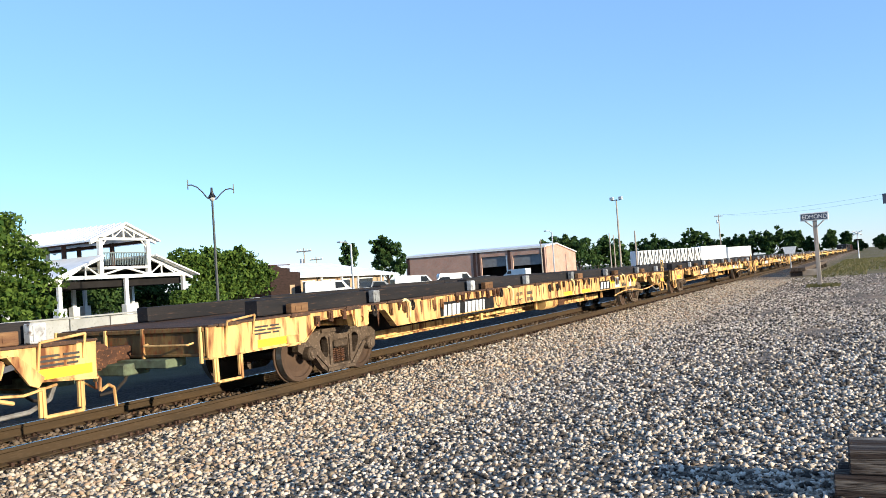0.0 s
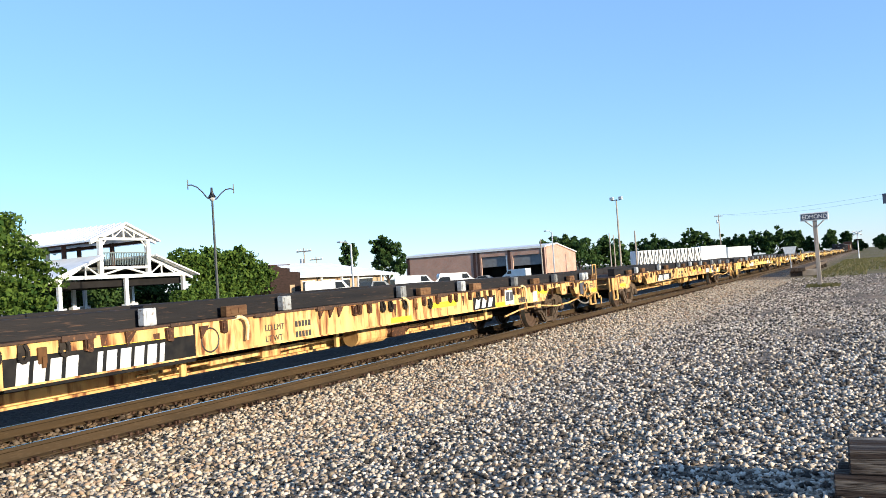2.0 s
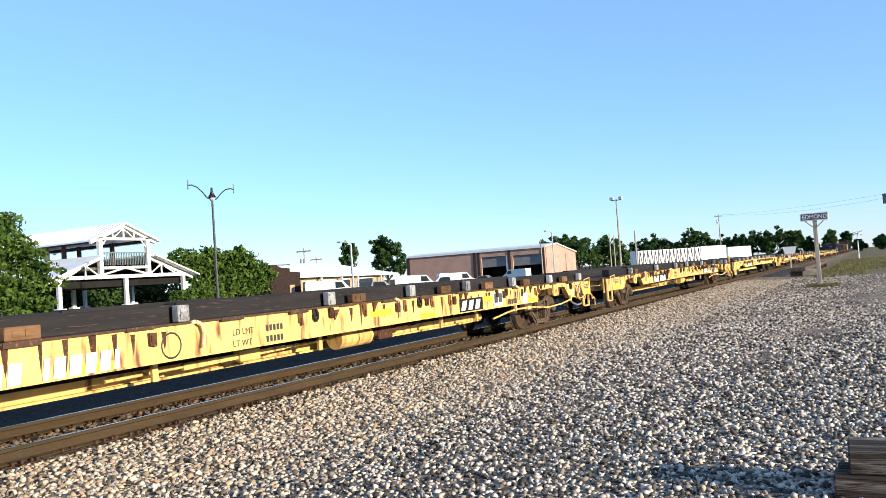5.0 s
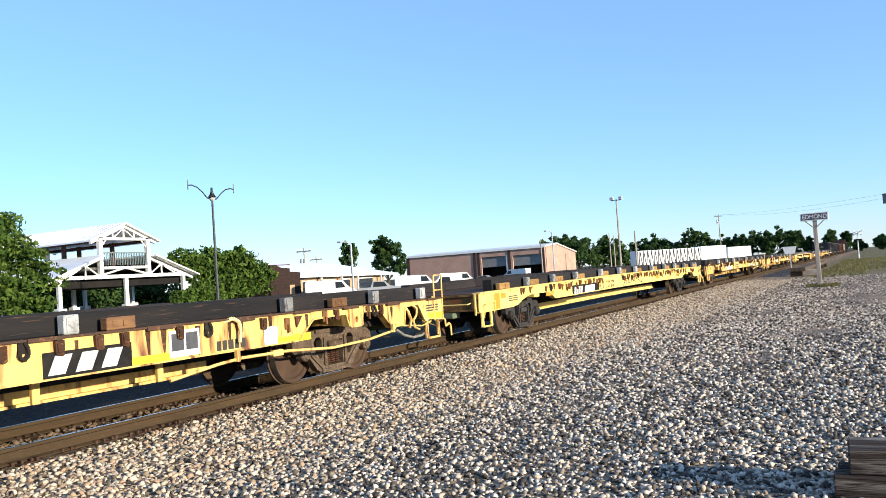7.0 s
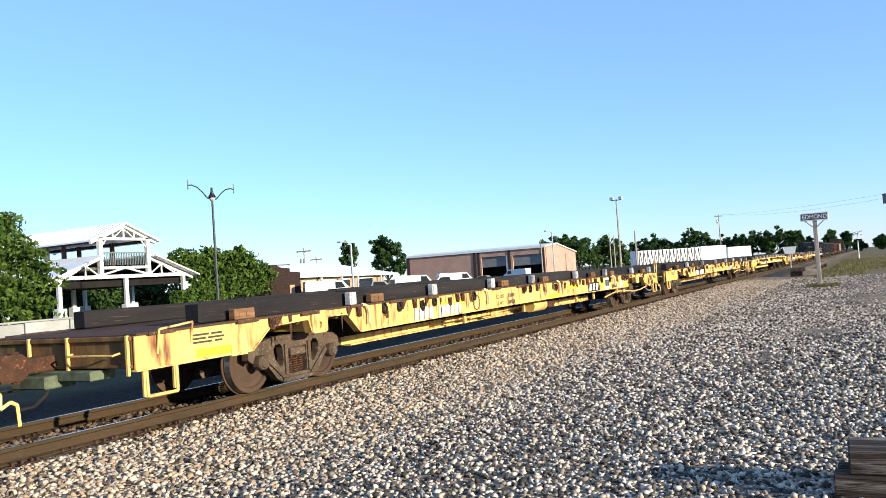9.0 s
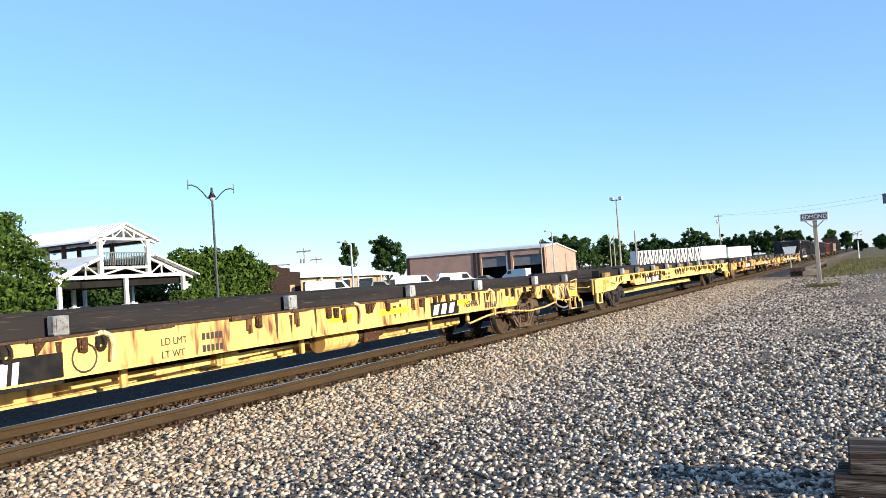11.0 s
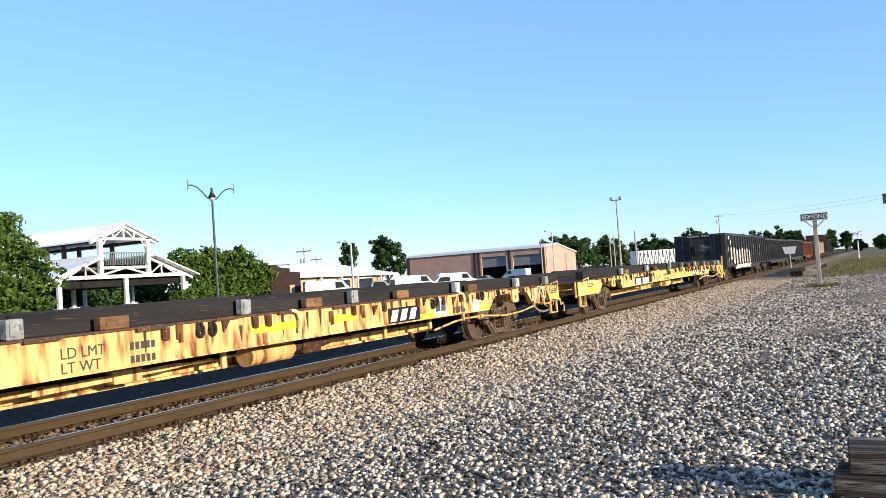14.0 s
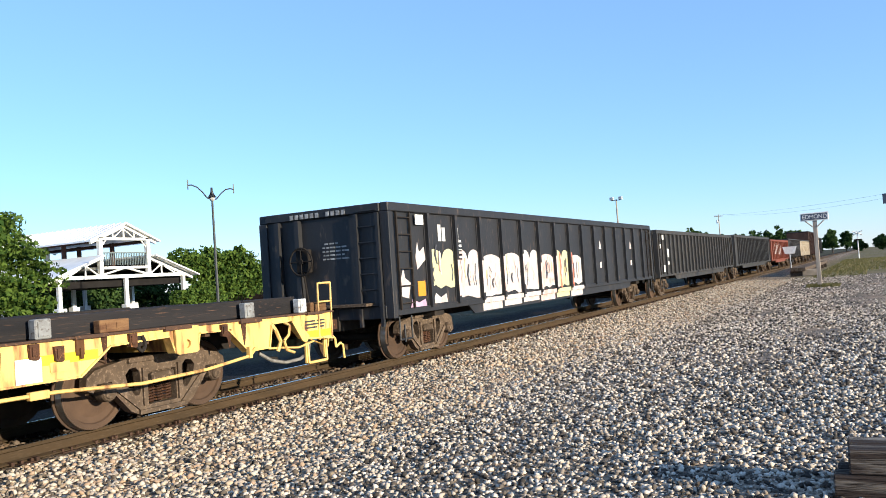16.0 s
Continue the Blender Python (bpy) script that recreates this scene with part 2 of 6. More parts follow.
M["ballast"] = stone_material("ballast_stone", [(0.44, 0.37, 0.28), (0.24, 0.19, 0.13), (0.48, 0.41, 0.32), (0.34, 0.24, 0.16), (0.11, 0.09, 0.07), (0.46, 0.35, 0.24), (0.32, 0.27, 0.22), (0.52, 0.45, 0.35)])
M["inner"] = stone_material("brown_ballast_stone", [(0.10, 0.07, 0.045), (0.16, 0.11, 0.07), (0.06, 0.045, 0.035), (0.13, 0.10, 0.075)])
M["gravel"] = stone_material("yard_gravel_stone", [(0.43, 0.37, 0.30), (0.11, 0.094, 0.078), (0.55, 0.48, 0.40), (0.24, 0.20, 0.16), (0.045, 0.04, 0.035), (0.45, 0.38, 0.30), (0.61, 0.53, 0.44), (0.085, 0.07, 0.058)])


def leaf_material(name, a, b):
    m = material(name, a, 0.8)
    n, ln = m.node_tree.nodes, m.node_tree.links.new
    geo = n.new("ShaderNodeNewGeometry")
    mix = n.new("ShaderNodeMix")
    mix.data_type = "RGBA"
    mix.inputs["A"].default_value, mix.inputs["B"].default_value = (*a, 1), (*b, 1)
    ln(geo.outputs["Random Per Island"], mix.inputs["Factor"])
    bs = n["Principled BSDF"]
    ln(mix.outputs["Result"], bs.inputs["Base Color"])
    tr = n.new("ShaderNodeBsdfTranslucent")
    ln(mix.outputs["Result"], tr.inputs["Color"])
    add = n.new("ShaderNodeMixShader")
    add.inputs[0].default_value = 0.25
    ln(bs.outputs[0], add.inputs[1])
    ln(tr.outputs[0], add.inputs[2])
    ln(add.outputs[0], n["Material Output"].inputs["Surface"])
    return m


M["leaf_light"] = leaf_material("fresh_green_leaves", (0.024, 0.056, 0.010), (0.125, 0.185, 0.030))
M["leaf_dark"] = leaf_material("dark_green_leaves", (0.014, 0.038, 0.012), (0.07, 0.115, 0.03))
M["grass"] = leaf_material("dry_green_grass", (0.07, 0.085, 0.025), (0.20, 0.16, 0.07))


def ground_material():
    """Ballast by the track, grey gravel in the yard with dirt patches, grass further along and beyond the track. A dark
    band past the rails paints in the train's shadow.
    """
    m = bpy.data.materials.new("gravel_ground")
    m.use_nodes = True
    nt = m.node_tree
    n, ln = nt.nodes, nt.links.new
    b = n["Principled BSDF"]
    b.inputs["Roughness"].default_value = 0.95
    b.inputs["Specular IOR Level"].default_value = 0.08
    geo = n.new("ShaderNodeTexCoord")
    pos = geo.outputs["Object"]
    sep = n.new("ShaderNodeSeparateXYZ")
    ln(pos, sep.inputs[0])

    def noise_tex(scale, detail=4):
        t = n.new("ShaderNodeTexNoise")
        t.inputs["Scale"].default_value, t.inputs["Detail"].default_value = scale, detail
        ln(pos, t.inputs["Vector"])
        return t.outputs["Fac"]

    def remap(v, a, c):
        r = n.new("ShaderNodeMapRange")
        r.inputs["From Min"].default_value, r.inputs["From Max"].default_value = a, c
        ln(v, r.inputs["Value"])
        return r.outputs[0]

    def calc(op, a, c):
        k = n.new("ShaderNodeMath")
        k.operation = op
        for i, v in enumerate((a, c)):
            if isinstance(v, float):
                k.inputs[i].default_value = v
            else:
                ln(v, k.inputs[i])
        return k.outputs[0]

    def mix(f, a, c):
        k = n.new("ShaderNodeMix")
        k.data_type = "RGBA"
        ln(f, k.inputs["Factor"])
        for s, v in (("A", a), ("B", c)):
            if isinstance(v, tuple):
                k.inputs[s].default_value = (*v, 1)
            else:
                ln(v, k.inputs[s])
        return k.outputs["Result"]

    vor = n.new("ShaderNodeTexVoronoi")
    vor.inputs["Scale"].default_value = 17.0
    ln(pos, vor.inputs["Vector"])
    bw = n.new("ShaderNodeSeparateColor")
    ln(vor.outputs["Color"], bw.inputs[0])
    shade = bw.outputs[0]
    yard = mix(shade, (0.055, 0.045, 0.036), (0.44, 0.35, 0.265))
    dirt = mix(noise_tex(30.0), (0.19, 0.14, 0.10), (0.46, 0.34, 0.235))
    yard = mix(remap(noise_tex(0.55, 3), 0.56, 0.66), yard, dirt)
    band = n.new("ShaderNodeMapping")
    band.inputs["Scale"].default_value = (0.35, 1.3, 1.0)
    ln(pos, band.inputs["Vector"])
    worn = n.new("ShaderNodeTexNoise")
    worn.inputs["Scale"].default_value, worn.inputs["Detail"].default_value = 0.7, 5
    ln(band.outputs[0], worn.inputs["Vector"])
    yard = mix(remap(worn.outputs["Fac"], 0.52, 0.64), yard, mix(shade, (0.06, 0.052, 0.045), (0.27, 0.225, 0.18)))
    ballast = mix(shade, (0.05, 0.036, 0.025), (0.44, 0.33, 0.23))
    wob = calc("ADD", sep.outputs[1], calc("MULTIPLY", noise_tex(0.8), 1.6))
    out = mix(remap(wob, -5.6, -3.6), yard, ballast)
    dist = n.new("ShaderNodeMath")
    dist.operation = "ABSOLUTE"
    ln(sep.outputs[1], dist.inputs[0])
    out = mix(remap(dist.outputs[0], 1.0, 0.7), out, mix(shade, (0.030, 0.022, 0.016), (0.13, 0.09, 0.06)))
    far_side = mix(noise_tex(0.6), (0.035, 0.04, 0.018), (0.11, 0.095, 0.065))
    # near-black strip past the far rail: the train's shadow put into the colour
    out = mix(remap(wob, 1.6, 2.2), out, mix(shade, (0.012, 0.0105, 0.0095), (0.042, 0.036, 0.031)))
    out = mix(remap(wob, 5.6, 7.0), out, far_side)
    grass = mix(noise_tex(4.0), (0.075, 0.085, 0.028), (0.26, 0.20, 0.11))
    gx = remap(calc("ADD", sep.outputs[0], calc("MULTIPLY", noise_tex(0.12), 40.0)), 76.0, 86.0)
    gy = remap(wob, -2.4, -4.4)
    out = mix(calc("MULTIPLY", calc("MULTIPLY", gx, gy), remap(noise_tex(0.25), 0.35, 0.5)), out, grass)
    ln(out, b.inputs["Base Color"])
    bp = n.new("ShaderNodeBump")
    bp.inputs["Strength"].default_value, bp.inputs["Distance"].default_value = 0.9, 0.04
    h = calc("SUBTRACT", noise_tex(25.0), vor.outputs["Distance"])
    ln(h, bp.inputs["Height"])
    ln(bp.outputs[0], b.inputs["Normal"])
    return m


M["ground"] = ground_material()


# ---------------------------------------------------------------- mesh helpers
def mesh_of(name, bm, mat):
    me = bpy.data.meshes.new(name)
    bmesh.ops.recalc_face_normals(bm, faces=bm.faces)
    bm.to_mesh(me)
    bm.free()
    me.materials.append(mat)
    return me


def part(name, bm, mat, parent=None, label="", at=None):
    ob = new(name, mesh_of(name, bm, mat))
    ob.parent = parent
    if at:
        ob.location = at
    return tagged(ob, label)


def share(name, me, parent, loc, rz=0.0, label=""):
    ob = new(name, me)
    ob.parent, ob.location, ob.rotation_euler = parent, loc, (0, 0, rz)
    return tagged(ob, label)


def thing(name, label, category, loc=(0, 0, 0), rz=0.0, group="", kind=""):
    ob = new(name)
    ob.empty_display_size = 0.3
    ob.location, ob.rotation_euler = loc, (0, 0, rz)
    return tagged(ob, label, category, group, kind)


def box(bm, x0, x1, y0, y1, z0, z1, bevel=0.0):
    vs = [bm.verts.new((x, y, z)) for z in (z0, z1) for x, y in ((x0, y0), (x1, y0), (x1, y1), (x0, y1))]
    fs = [bm.faces.new([vs[i] for i in f]) for f in ((3, 2, 1, 0), (4, 5, 6, 7), (0, 1, 5, 4), (1, 2, 6, 5), (2, 3, 7, 6), (3, 0, 4, 7))]
    if bevel:
        es = list({e for f in fs for e in f.edges})
        bmesh.ops.bevel(bm, geom=es, offset=bevel, segments=1, affect="EDGES")
    return bm


def boxed(*a, **k):
    return box(bmesh.new(), *a, **k)


def rod(bm, p, q, r, seg=8, r2=None):
    p, q = Vector(p), Vector(q)
    m = Matrix.Translation((p + q) / 2) @ (q - p).to_track_quat("Z", "Y").to_matrix().to_4x4()
    bmesh.ops.create_cone(bm, cap_ends=True, segments=seg, radius1=r, radius2=r if r2 is None else r2, depth=(q - p).length, matrix=m)
    return bm


def pipe(bm, pts, r, seg=6):
    for a, c in zip(pts, pts[1:]):
        rod(bm, a, c, r, seg)
    return bm


def tube(bm, pts, r, seg=5):
    """One continuous bent rod along the points."""
    pts = [Vector(p) for p in pts]
    rings = []
    for i, p in enumerate(pts):
        m = (pts[min(i + 1, len(pts) - 1)] - pts[max(i - 1, 0)]).to_track_quat("Z", "Y").to_matrix()
        rings.append([bm.verts.new(p + m @ Vector((r * math.cos(6.2832 * k / seg), r * math.sin(6.2832 * k / seg), 0))) for k in range(seg)])
    for a, c in zip(rings, rings[1:]):
        for k in range(seg):
            j = (k + 1) % seg
            bm.faces.new((a[k], a[j], c[j], c[k]))
    bm.faces.new(rings[0][::-1])
    bm.faces.new(rings[-1])
    return bm


def prism(bm, pts, y0, y1):
    """An outline in x and z, given thickness along y."""
    a = [bm.verts.new((x, y0, z)) for x, z in pts]
    c = [bm.verts.new((x, y1, z)) for x, z in pts]
    bm.faces.new(a)
    bm.faces.new(c[::-1])
    for i in range(len(pts)):
        j = (i + 1) % len(pts)
        bm.faces.new((a[j], a[i], c[i], c[j]))
    return bm


def lathe(bm, profile, seg=28, axis="Y", capped=True):
    """Turns (radius, along) pairs round an axis."""
    rings = []
    for r, h in profile:
        ring = []
        for i in range(seg):
            a = 2 * math.pi * i / seg
            c, s = r * math.cos(a), r * math.sin(a)
            ring.append(bm.verts.new((c, h, s) if axis == "Y" else (c, s, h)))
        rings.append(ring)
    for a, c in zip(rings, rings[1:]):
        for i in range(seg):
            j = (i + 1) % seg
            bm.faces.new((a[i], a[j], c[j], c[i]))
    if capped:
        bm.faces.new(rings[0][::-1])
        bm.faces.new(rings[-1])
    return bm


# ---------------------------------------------------------------- ground
def build_ground():
    bm = bmesh.new()
    prof = [(-3000, -0.30), (-200, -0.30), (-30, -0.30), (-3.4, -0.30), (-2.3, -0.235), (-1.5, -0.20), (1.5, -0.20), (2.3, -0.24), (3.6, -0.36), (30, -0.36), (200, -0.36), (3000, -0.36)]
    xs = [-400, -50, 0, 20, 60, 150, 400, 1000, 3500]
    rows = [[bm.verts.new((x, y, z)) for y, z in prof] for x in xs]
    for a, c in zip(rows, rows[1:]):
        for i in range(len(prof) - 1):
            bm.faces.new((a[i], c[i], c[i + 1], a[i + 1]))
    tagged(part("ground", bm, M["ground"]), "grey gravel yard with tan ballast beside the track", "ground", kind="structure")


def ground_z(y):
    return np.interp(y, [-3.4, -2.3, -1.5, 1.5, 2.3, 3.6], [-0.30, -0.235, -0.20, -0.20, -0.24, -0.36])


def stones(name, mat, label, fields, seed):
    """Loose stones as one mesh: fields of (x0, x1, y0, y1, how many to the square metre, size)."""
    rng = np.random.default_rng(seed)
    bm = bmesh.new()
    bmesh.ops.create_icosphere(bm, subdivisions=1, radius=1)
    base = np.array([v.co[:] for v in bm.verts])
    tri = np.array([[v.index for v in f.verts] for f in bm.faces])
    bm.free()
    verts, faces, off = [], [], 0
    for x0, x1, y0, y1, dens, size in fields:
        k = int((x1 - x0) * (y1 - y0) * dens)
        p = np.stack([rng.uniform(x0, x1, k), rng.uniform(y0, y1, k)], 1)
        keep = np.ones(k, bool)
        for cx, cy, ra, rb in ((15.6, -7.55, 2.0, 0.55), (20.5, -8.2, 2.6, 0.9), (33, -9.5, 7, 2.2), (46, -11, 9, 2.5), (28, -6.3, 3, 0.6)):
            keep &= ((p[:, 0] - cx) / ra) ** 2 + ((p[:, 1] - cy) / rb) ** 2 > rng.uniform(0.0, 1.3, k) ** 1.6
        p = p[keep]
        k = len(p)
        s = size * rng.uniform(0.55, 1.5, (k, 1))
        ax = np.concatenate([s * rng.uniform(0.8, 1.5, (k, 1)), s * rng.uniform(0.6, 1.1, (k, 1)), s * rng.uniform(0.45, 0.9, (k, 1))], 1)
        pts = base[None] * ax[:, None, :] * rng.uniform(0.55, 1.25, (k, len(base), 1))
        yaw, tilt = rng.uniform(0, 6.283, k), rng.uniform(-0.6, 0.6, k)
        c, sn = np.cos(tilt)[:, None], np.sin(tilt)[:, None]
        X, Y, Z = pts[..., 0] * c - pts[..., 2] * sn, pts[..., 1], pts[..., 0] * sn + pts[..., 2] * c
        c, sn = np.cos(yaw)[:, None], np.sin(yaw)[:, None]
        X, Y = X * c - Y * sn, X * sn + Y * c
        z = ground_z(p[:, 1]) + ax[:, 2] * rng.uniform(-0.45, 0.95, k)
        verts.append(np.stack([X + p[:, :1], Y + p[:, 1:], Z + z[:, None]], -1).reshape(-1, 3))
        faces.append((tri[None] + (np.arange(k) * len(base))[:, None, None] + off).reshape(-1, 3))
        off += k * len(base)
    v, f = np.concatenate(verts), np.concatenate(faces)
    me = bpy.data.meshes.new(name)
    me.vertices.add(len(v))
    me.vertices.foreach_set("co", v.ravel())
    me.loops.add(f.size)
    me.loops.foreach_set("vertex_index", f.ravel())
    me.polygons.add(len(f))
    me.polygons.foreach_set("loop_start", np.arange(0, f.size, 3))
    me.update(calc_edges=True)
    me.materials.append(mat)
    tagged(new(name, me), label, "gravel", kind="stuff")


# ---------------------------------------------------------------- track
RAIL = [(-0.076, -0.18), (0.076, -0.18), (0.076, -0.168), (0.012, -0.145), (0.009, -0.05), (0.036, -0.038), (0.036, -0.006), (0.028, 0.0), (-0.028, 0.0), (-0.036, -0.006), (-0.036, -0.038), (-0.009, -0.05), (-0.012, -0.145), (-0.076, -0.168)]


def build_track():
    track = thing("railway_track", "rusty steel rails on weathered timber ties", "railway track", kind="structure")
    for s in (-1, 1):
        bm = bmesh.new()
        a = [bm.verts.new((-60, y + s * 0.755, z)) for y, z in RAIL]
        c = [bm.verts.new((1200, y + s * 0.755, z)) for y, z in RAIL]
        for i in range(len(RAIL)):
            j = (i + 1) % len(RAIL)
            bm.faces.new((a[i], a[j], c[j], c[i]))
        bm.faces.new(a)
        bm.faces.new(c[::-1])
        rail = part("rail", bm, M["rail_side"], track)
        part("running_surface", boxed(-60, 1200, s * 0.755 - 0.027, s * 0.755 + 0.027, -0.002, 0.0025), M["rail_top"], rail, "polished rail head")
    tie = mesh_of("tie", boxed(-0.115, 0.115, -1.3, 1.3, -0.36, -0.192, 0.012), M["tie"])
    bm = bmesh.new()
    box(bm, -0.095, 0.095, -0.17, 0.17, -0.195, -0.179, 0.004)
    for dx in (-0.06, 0.06):
        for dy in (-0.105, 0.105):
            box(bm, dx - 0.014, dx + 0.014, dy - 0.02, dy + 0.02, -0.185, -0.145)
    for dx in (-0.15, 0.15):
        box(bm, dx - 0.02, dx + 0.02, -0.095, 0.095, -0.188, -0.150)
    plate = mesh_of("tie_plate", bm, M["tie_plate"])
    rng = random.Random(4)
    for i in range(110):
        x = 2.0 + 0.54 * i
        t = share("tie", tie, track, (x + rng.uniform(-0.02, 0.02), rng.uniform(-0.05, 0.05), rng.uniform(-0.008, 0.008)), rng.uniform(-0.02, 0.02))
        for s in (-1, 1):
            share("tie_plate", plate, t, (0, s * 0.755, 0))


# ---------------------------------------------------------------- rail vehicles
WHEEL_R = 0.457


def wheel_meshes():
    bm = bmesh.new()
    lathe(bm, [(0.06, -0.16), (0.10, -0.155), (0.11, -0.12), (0.30, -0.085), (0.375, -0.095), (0.388, -0.125), (0.452, -0.128), (0.457, -0.12), (0.460, 0.0), (0.485, 0.008), (0.485, 0.03), (0.39, 0.035), (0.36, 0.0), (0.12, 0.02), (0.09, 0.05)], 36)
    wheel = mesh_of("wheel", bm, M["wheel"])
    bm = bmesh.new()
    lathe(bm, [(0.4575, -0.1285), (0.4585, -0.118), (0.461, -0.02), (0.4595, -0.021), (0.44, -0.1292)], 36, "Y", False)
    tread = mesh_of("tread", bm, M["tread"])
    bm = bmesh.new()
    rod(bm, (0, -1.02, 0), (0, 1.02, 0), 0.075, 12)
    axle = mesh_of("axle", bm, M["dark"])
    return wheel, tread, axle


def truck_meshes():
    """Side frame, spring nest, bearing cap and bolster of a freight truck; x along the track, z from the rail."""
    bm = bmesh.new()
    out = [(-1.16, 0.52), (-1.14, 0.66), (-1.02, 0.74), (-0.80, 0.78), (-0.55, 0.82), (0.55, 0.82), (0.80, 0.78), (1.02, 0.74), (1.14, 0.66), (1.16, 0.52),
           (1.06, 0.46), (1.0, 0.57), (0.79, 0.57), (0.74, 0.40), (0.52, 0.16), (0.40, 0.10), (-0.40, 0.10), (-0.52, 0.16), (-0.74, 0.40), (-0.79, 0.57), (-1.0, 0.57), (-1.06, 0.46)]
    holes = [[(-0.58, 0.62), (-0.52, 0.69), (-0.42, 0.70), (-0.36, 0.64), (-0.34, 0.42), (-0.38, 0.34), (-0.44, 0.34), (-0.54, 0.46)],
             [(-0.24, 0.62), (0.24, 0.62), (0.24, 0.20), (-0.24, 0.20)],
             [(0.58, 0.62), (0.52, 0.69), (0.42, 0.70), (0.36, 0.64), (0.34, 0.42), (0.38, 0.34), (0.44, 0.34), (0.54, 0.46)]]
    edges = []
    for loop in [out] + holes:
        vs = [bm.verts.new((x, 0, z)) for x, z in loop]
        edges += [bm.edges.new((vs[i], vs[(i + 1) % len(vs)])) for i in range(len(vs))]
    bmesh.ops.triangle_fill(bm, edges=edges, use_beauty=True)
    ext = bmesh.ops.extrude_face_region(bm, geom=bm.faces[:])
    bmesh.ops.translate(bm, verts=[v for v in ext["geom"] if isinstance(v, bmesh.types.BMVert)], vec=(0, 0.13, 0))
    # raised ribs along the arms and columns
    for s in (-1, 1):
        prism(bm, [(s * 0.30, 0.16), (s * 0.40, 0.16), (s * 0.78, 0.48), (s * 0.72, 0.53)], -0.03, 0.0)
        prism(bm, [(s * 0.26, 0.20), (s * 0.33, 0.20), (s * 0.33, 0.68), (s * 0.26, 0.68)], -0.03, 0.0)
    prism(bm, [(-0.55, 0.765), (0.55, 0.765), (0.55, 0.825), (-0.55, 0.825)], -0.04, 0.0)
    prism(bm, [(-0.40, 0.095), (0.40, 0.095), (0.40, 0.15), (-0.40, 0.15)], -0.035, 0.0)
    frame_me = mesh_of("side_frame", bm, M["truck"])
    bm = bmesh.new()
    for cx in (-0.14, 0.0, 0.14):
        coil = [(cx + 0.055 * math.cos(k * 0.7854), 0.05 + 0.055 * math.sin(k * 0.7854), 0.215 + 0.0045 * k) for k in range(53)]
        tube(bm, coil, 0.013)
    spring_me = mesh_of("spring_nest", bm, M["rust"])
    bm = bmesh.new()
    lathe(bm, [(0.03, -0.105), (0.075, -0.10), (0.085, -0.08), (0.10, -0.075), (0.115, -0.05), (0.12, 0.06)], 14)
    cap_me = mesh_of("bearing_cap", bm, M["truck"])
    bm = bmesh.new()
    box(bm, -0.22, 0.22, -1.05, 1.05, 0.46, 0.66, 0.02)
    box(bm, -0.19, 0.19, -1.13, -1.04, 0.48, 0.60, 0.02)
    box(bm, -0.19, 0.19, 1.04, 1.13, 0.48, 0.60, 0.02)
    rod(bm, (0, 0, 0.64), (0, 0, 0.76), 0.2, 12)
    for s in (-1, 1):
        box(bm, s * 0.36 - 0.05, s * 0.36 + 0.05, -0.95, 0.95, 0.30, 0.42)
    bolster_me = mesh_of("truck", bm, M["truck"])
    return frame_me, spring_me, cap_me, bolster_me


WHEELSETS = []


def add_truck(car, x, tone=""):
    wheel, tread, axle = VM["wheel"], VM["tread"], VM["axle"]
    t = share("truck", VM["bolster" + tone], car, (x, 0, 0), 0, "dark grey cast steel truck" if tone else "dusty cast steel truck")
    for s in (-1, 1):
        share("side_frame", VM["frame" + tone], t, (0, -1.09, 0) if s < 0 else (0, 1.09, 0), 0 if s < 0 else math.pi)
        share("spring_nest", VM["spring"], t, (0, -1.05, 0) if s < 0 else (0, 1.05, 0), 0 if s < 0 else math.pi)
        for dx in (-0.889, 0.889):
            share("bearing_cap", VM["cap" + tone], t, (dx, s * 1.10, WHEEL_R), 0 if s < 0 else math.pi)
    for dx in (-0.889, 0.889):
        a = share("wheelset", axle, car, (x + dx, 0, WHEEL_R))
        for s in (-1, 1):
            share("wheel", wheel, a, (0, s * 0.755, 0), 0 if s < 0 else math.pi)
            share("tread", tread, a, (0, s * 0.755, 0), 0 if s < 0 else math.pi, "bright worn wheel tread")
        WHEELSETS.append((a, x + dx))


def coupler_mesh():
    bm = bmesh.new()
    box(bm, -1.0, 0.05, -0.10, 0.10, 0.72, 0.92, 0.02)
    prism(bm, [(0.0, 0.66), (0.28, 0.66), (0.36, 0.74), (0.36, 0.92), (0.28, 0.99), (0.0, 0.99)], -0.19, -0.02)
    prism(bm, [(0.05, 0.70), (0.30, 0.70), (0.30, 0.95), (0.05, 0.95)], 0.02, 0.17)
    rod(bm, (0.25, -0.09, 0.63), (0.25, -0.09, 1.02), 0.05, 8)
    return mesh_of("coupler", bm, M["rust"])


def hose_mesh():
    bm = bmesh.new()
    pts = [(-0.2, 0.25, 0.72), (0.05, 0.27, 0.62), (0.15, 0.28, 0.45), (0.30, 0.27, 0.34), (0.5, 0.2, 0.31)]
    pipe(bm, pts, 0.022, 6)
    return mesh_of("air_hose", bm, M["dark"])


HALF, TRUCK_X = 13.52, 9.887


def camber(x):
    """How the empty body arches: high in the middle, low at its ends."""
    return 0.08 * (1 - (x / HALF) ** 2) - 0.055


def arched(bm):
    for k in range(-6, 7):
        bmesh.ops.bisect_plane(bm, geom=bm.verts[:] + bm.edges[:] + bm.faces[:], plane_co=(2 * k + 0.013, 0, 0), plane_no=(1, 0, 0))
    for v in bm.verts:
        v.co.z += camber(v.co.x)
    return bm


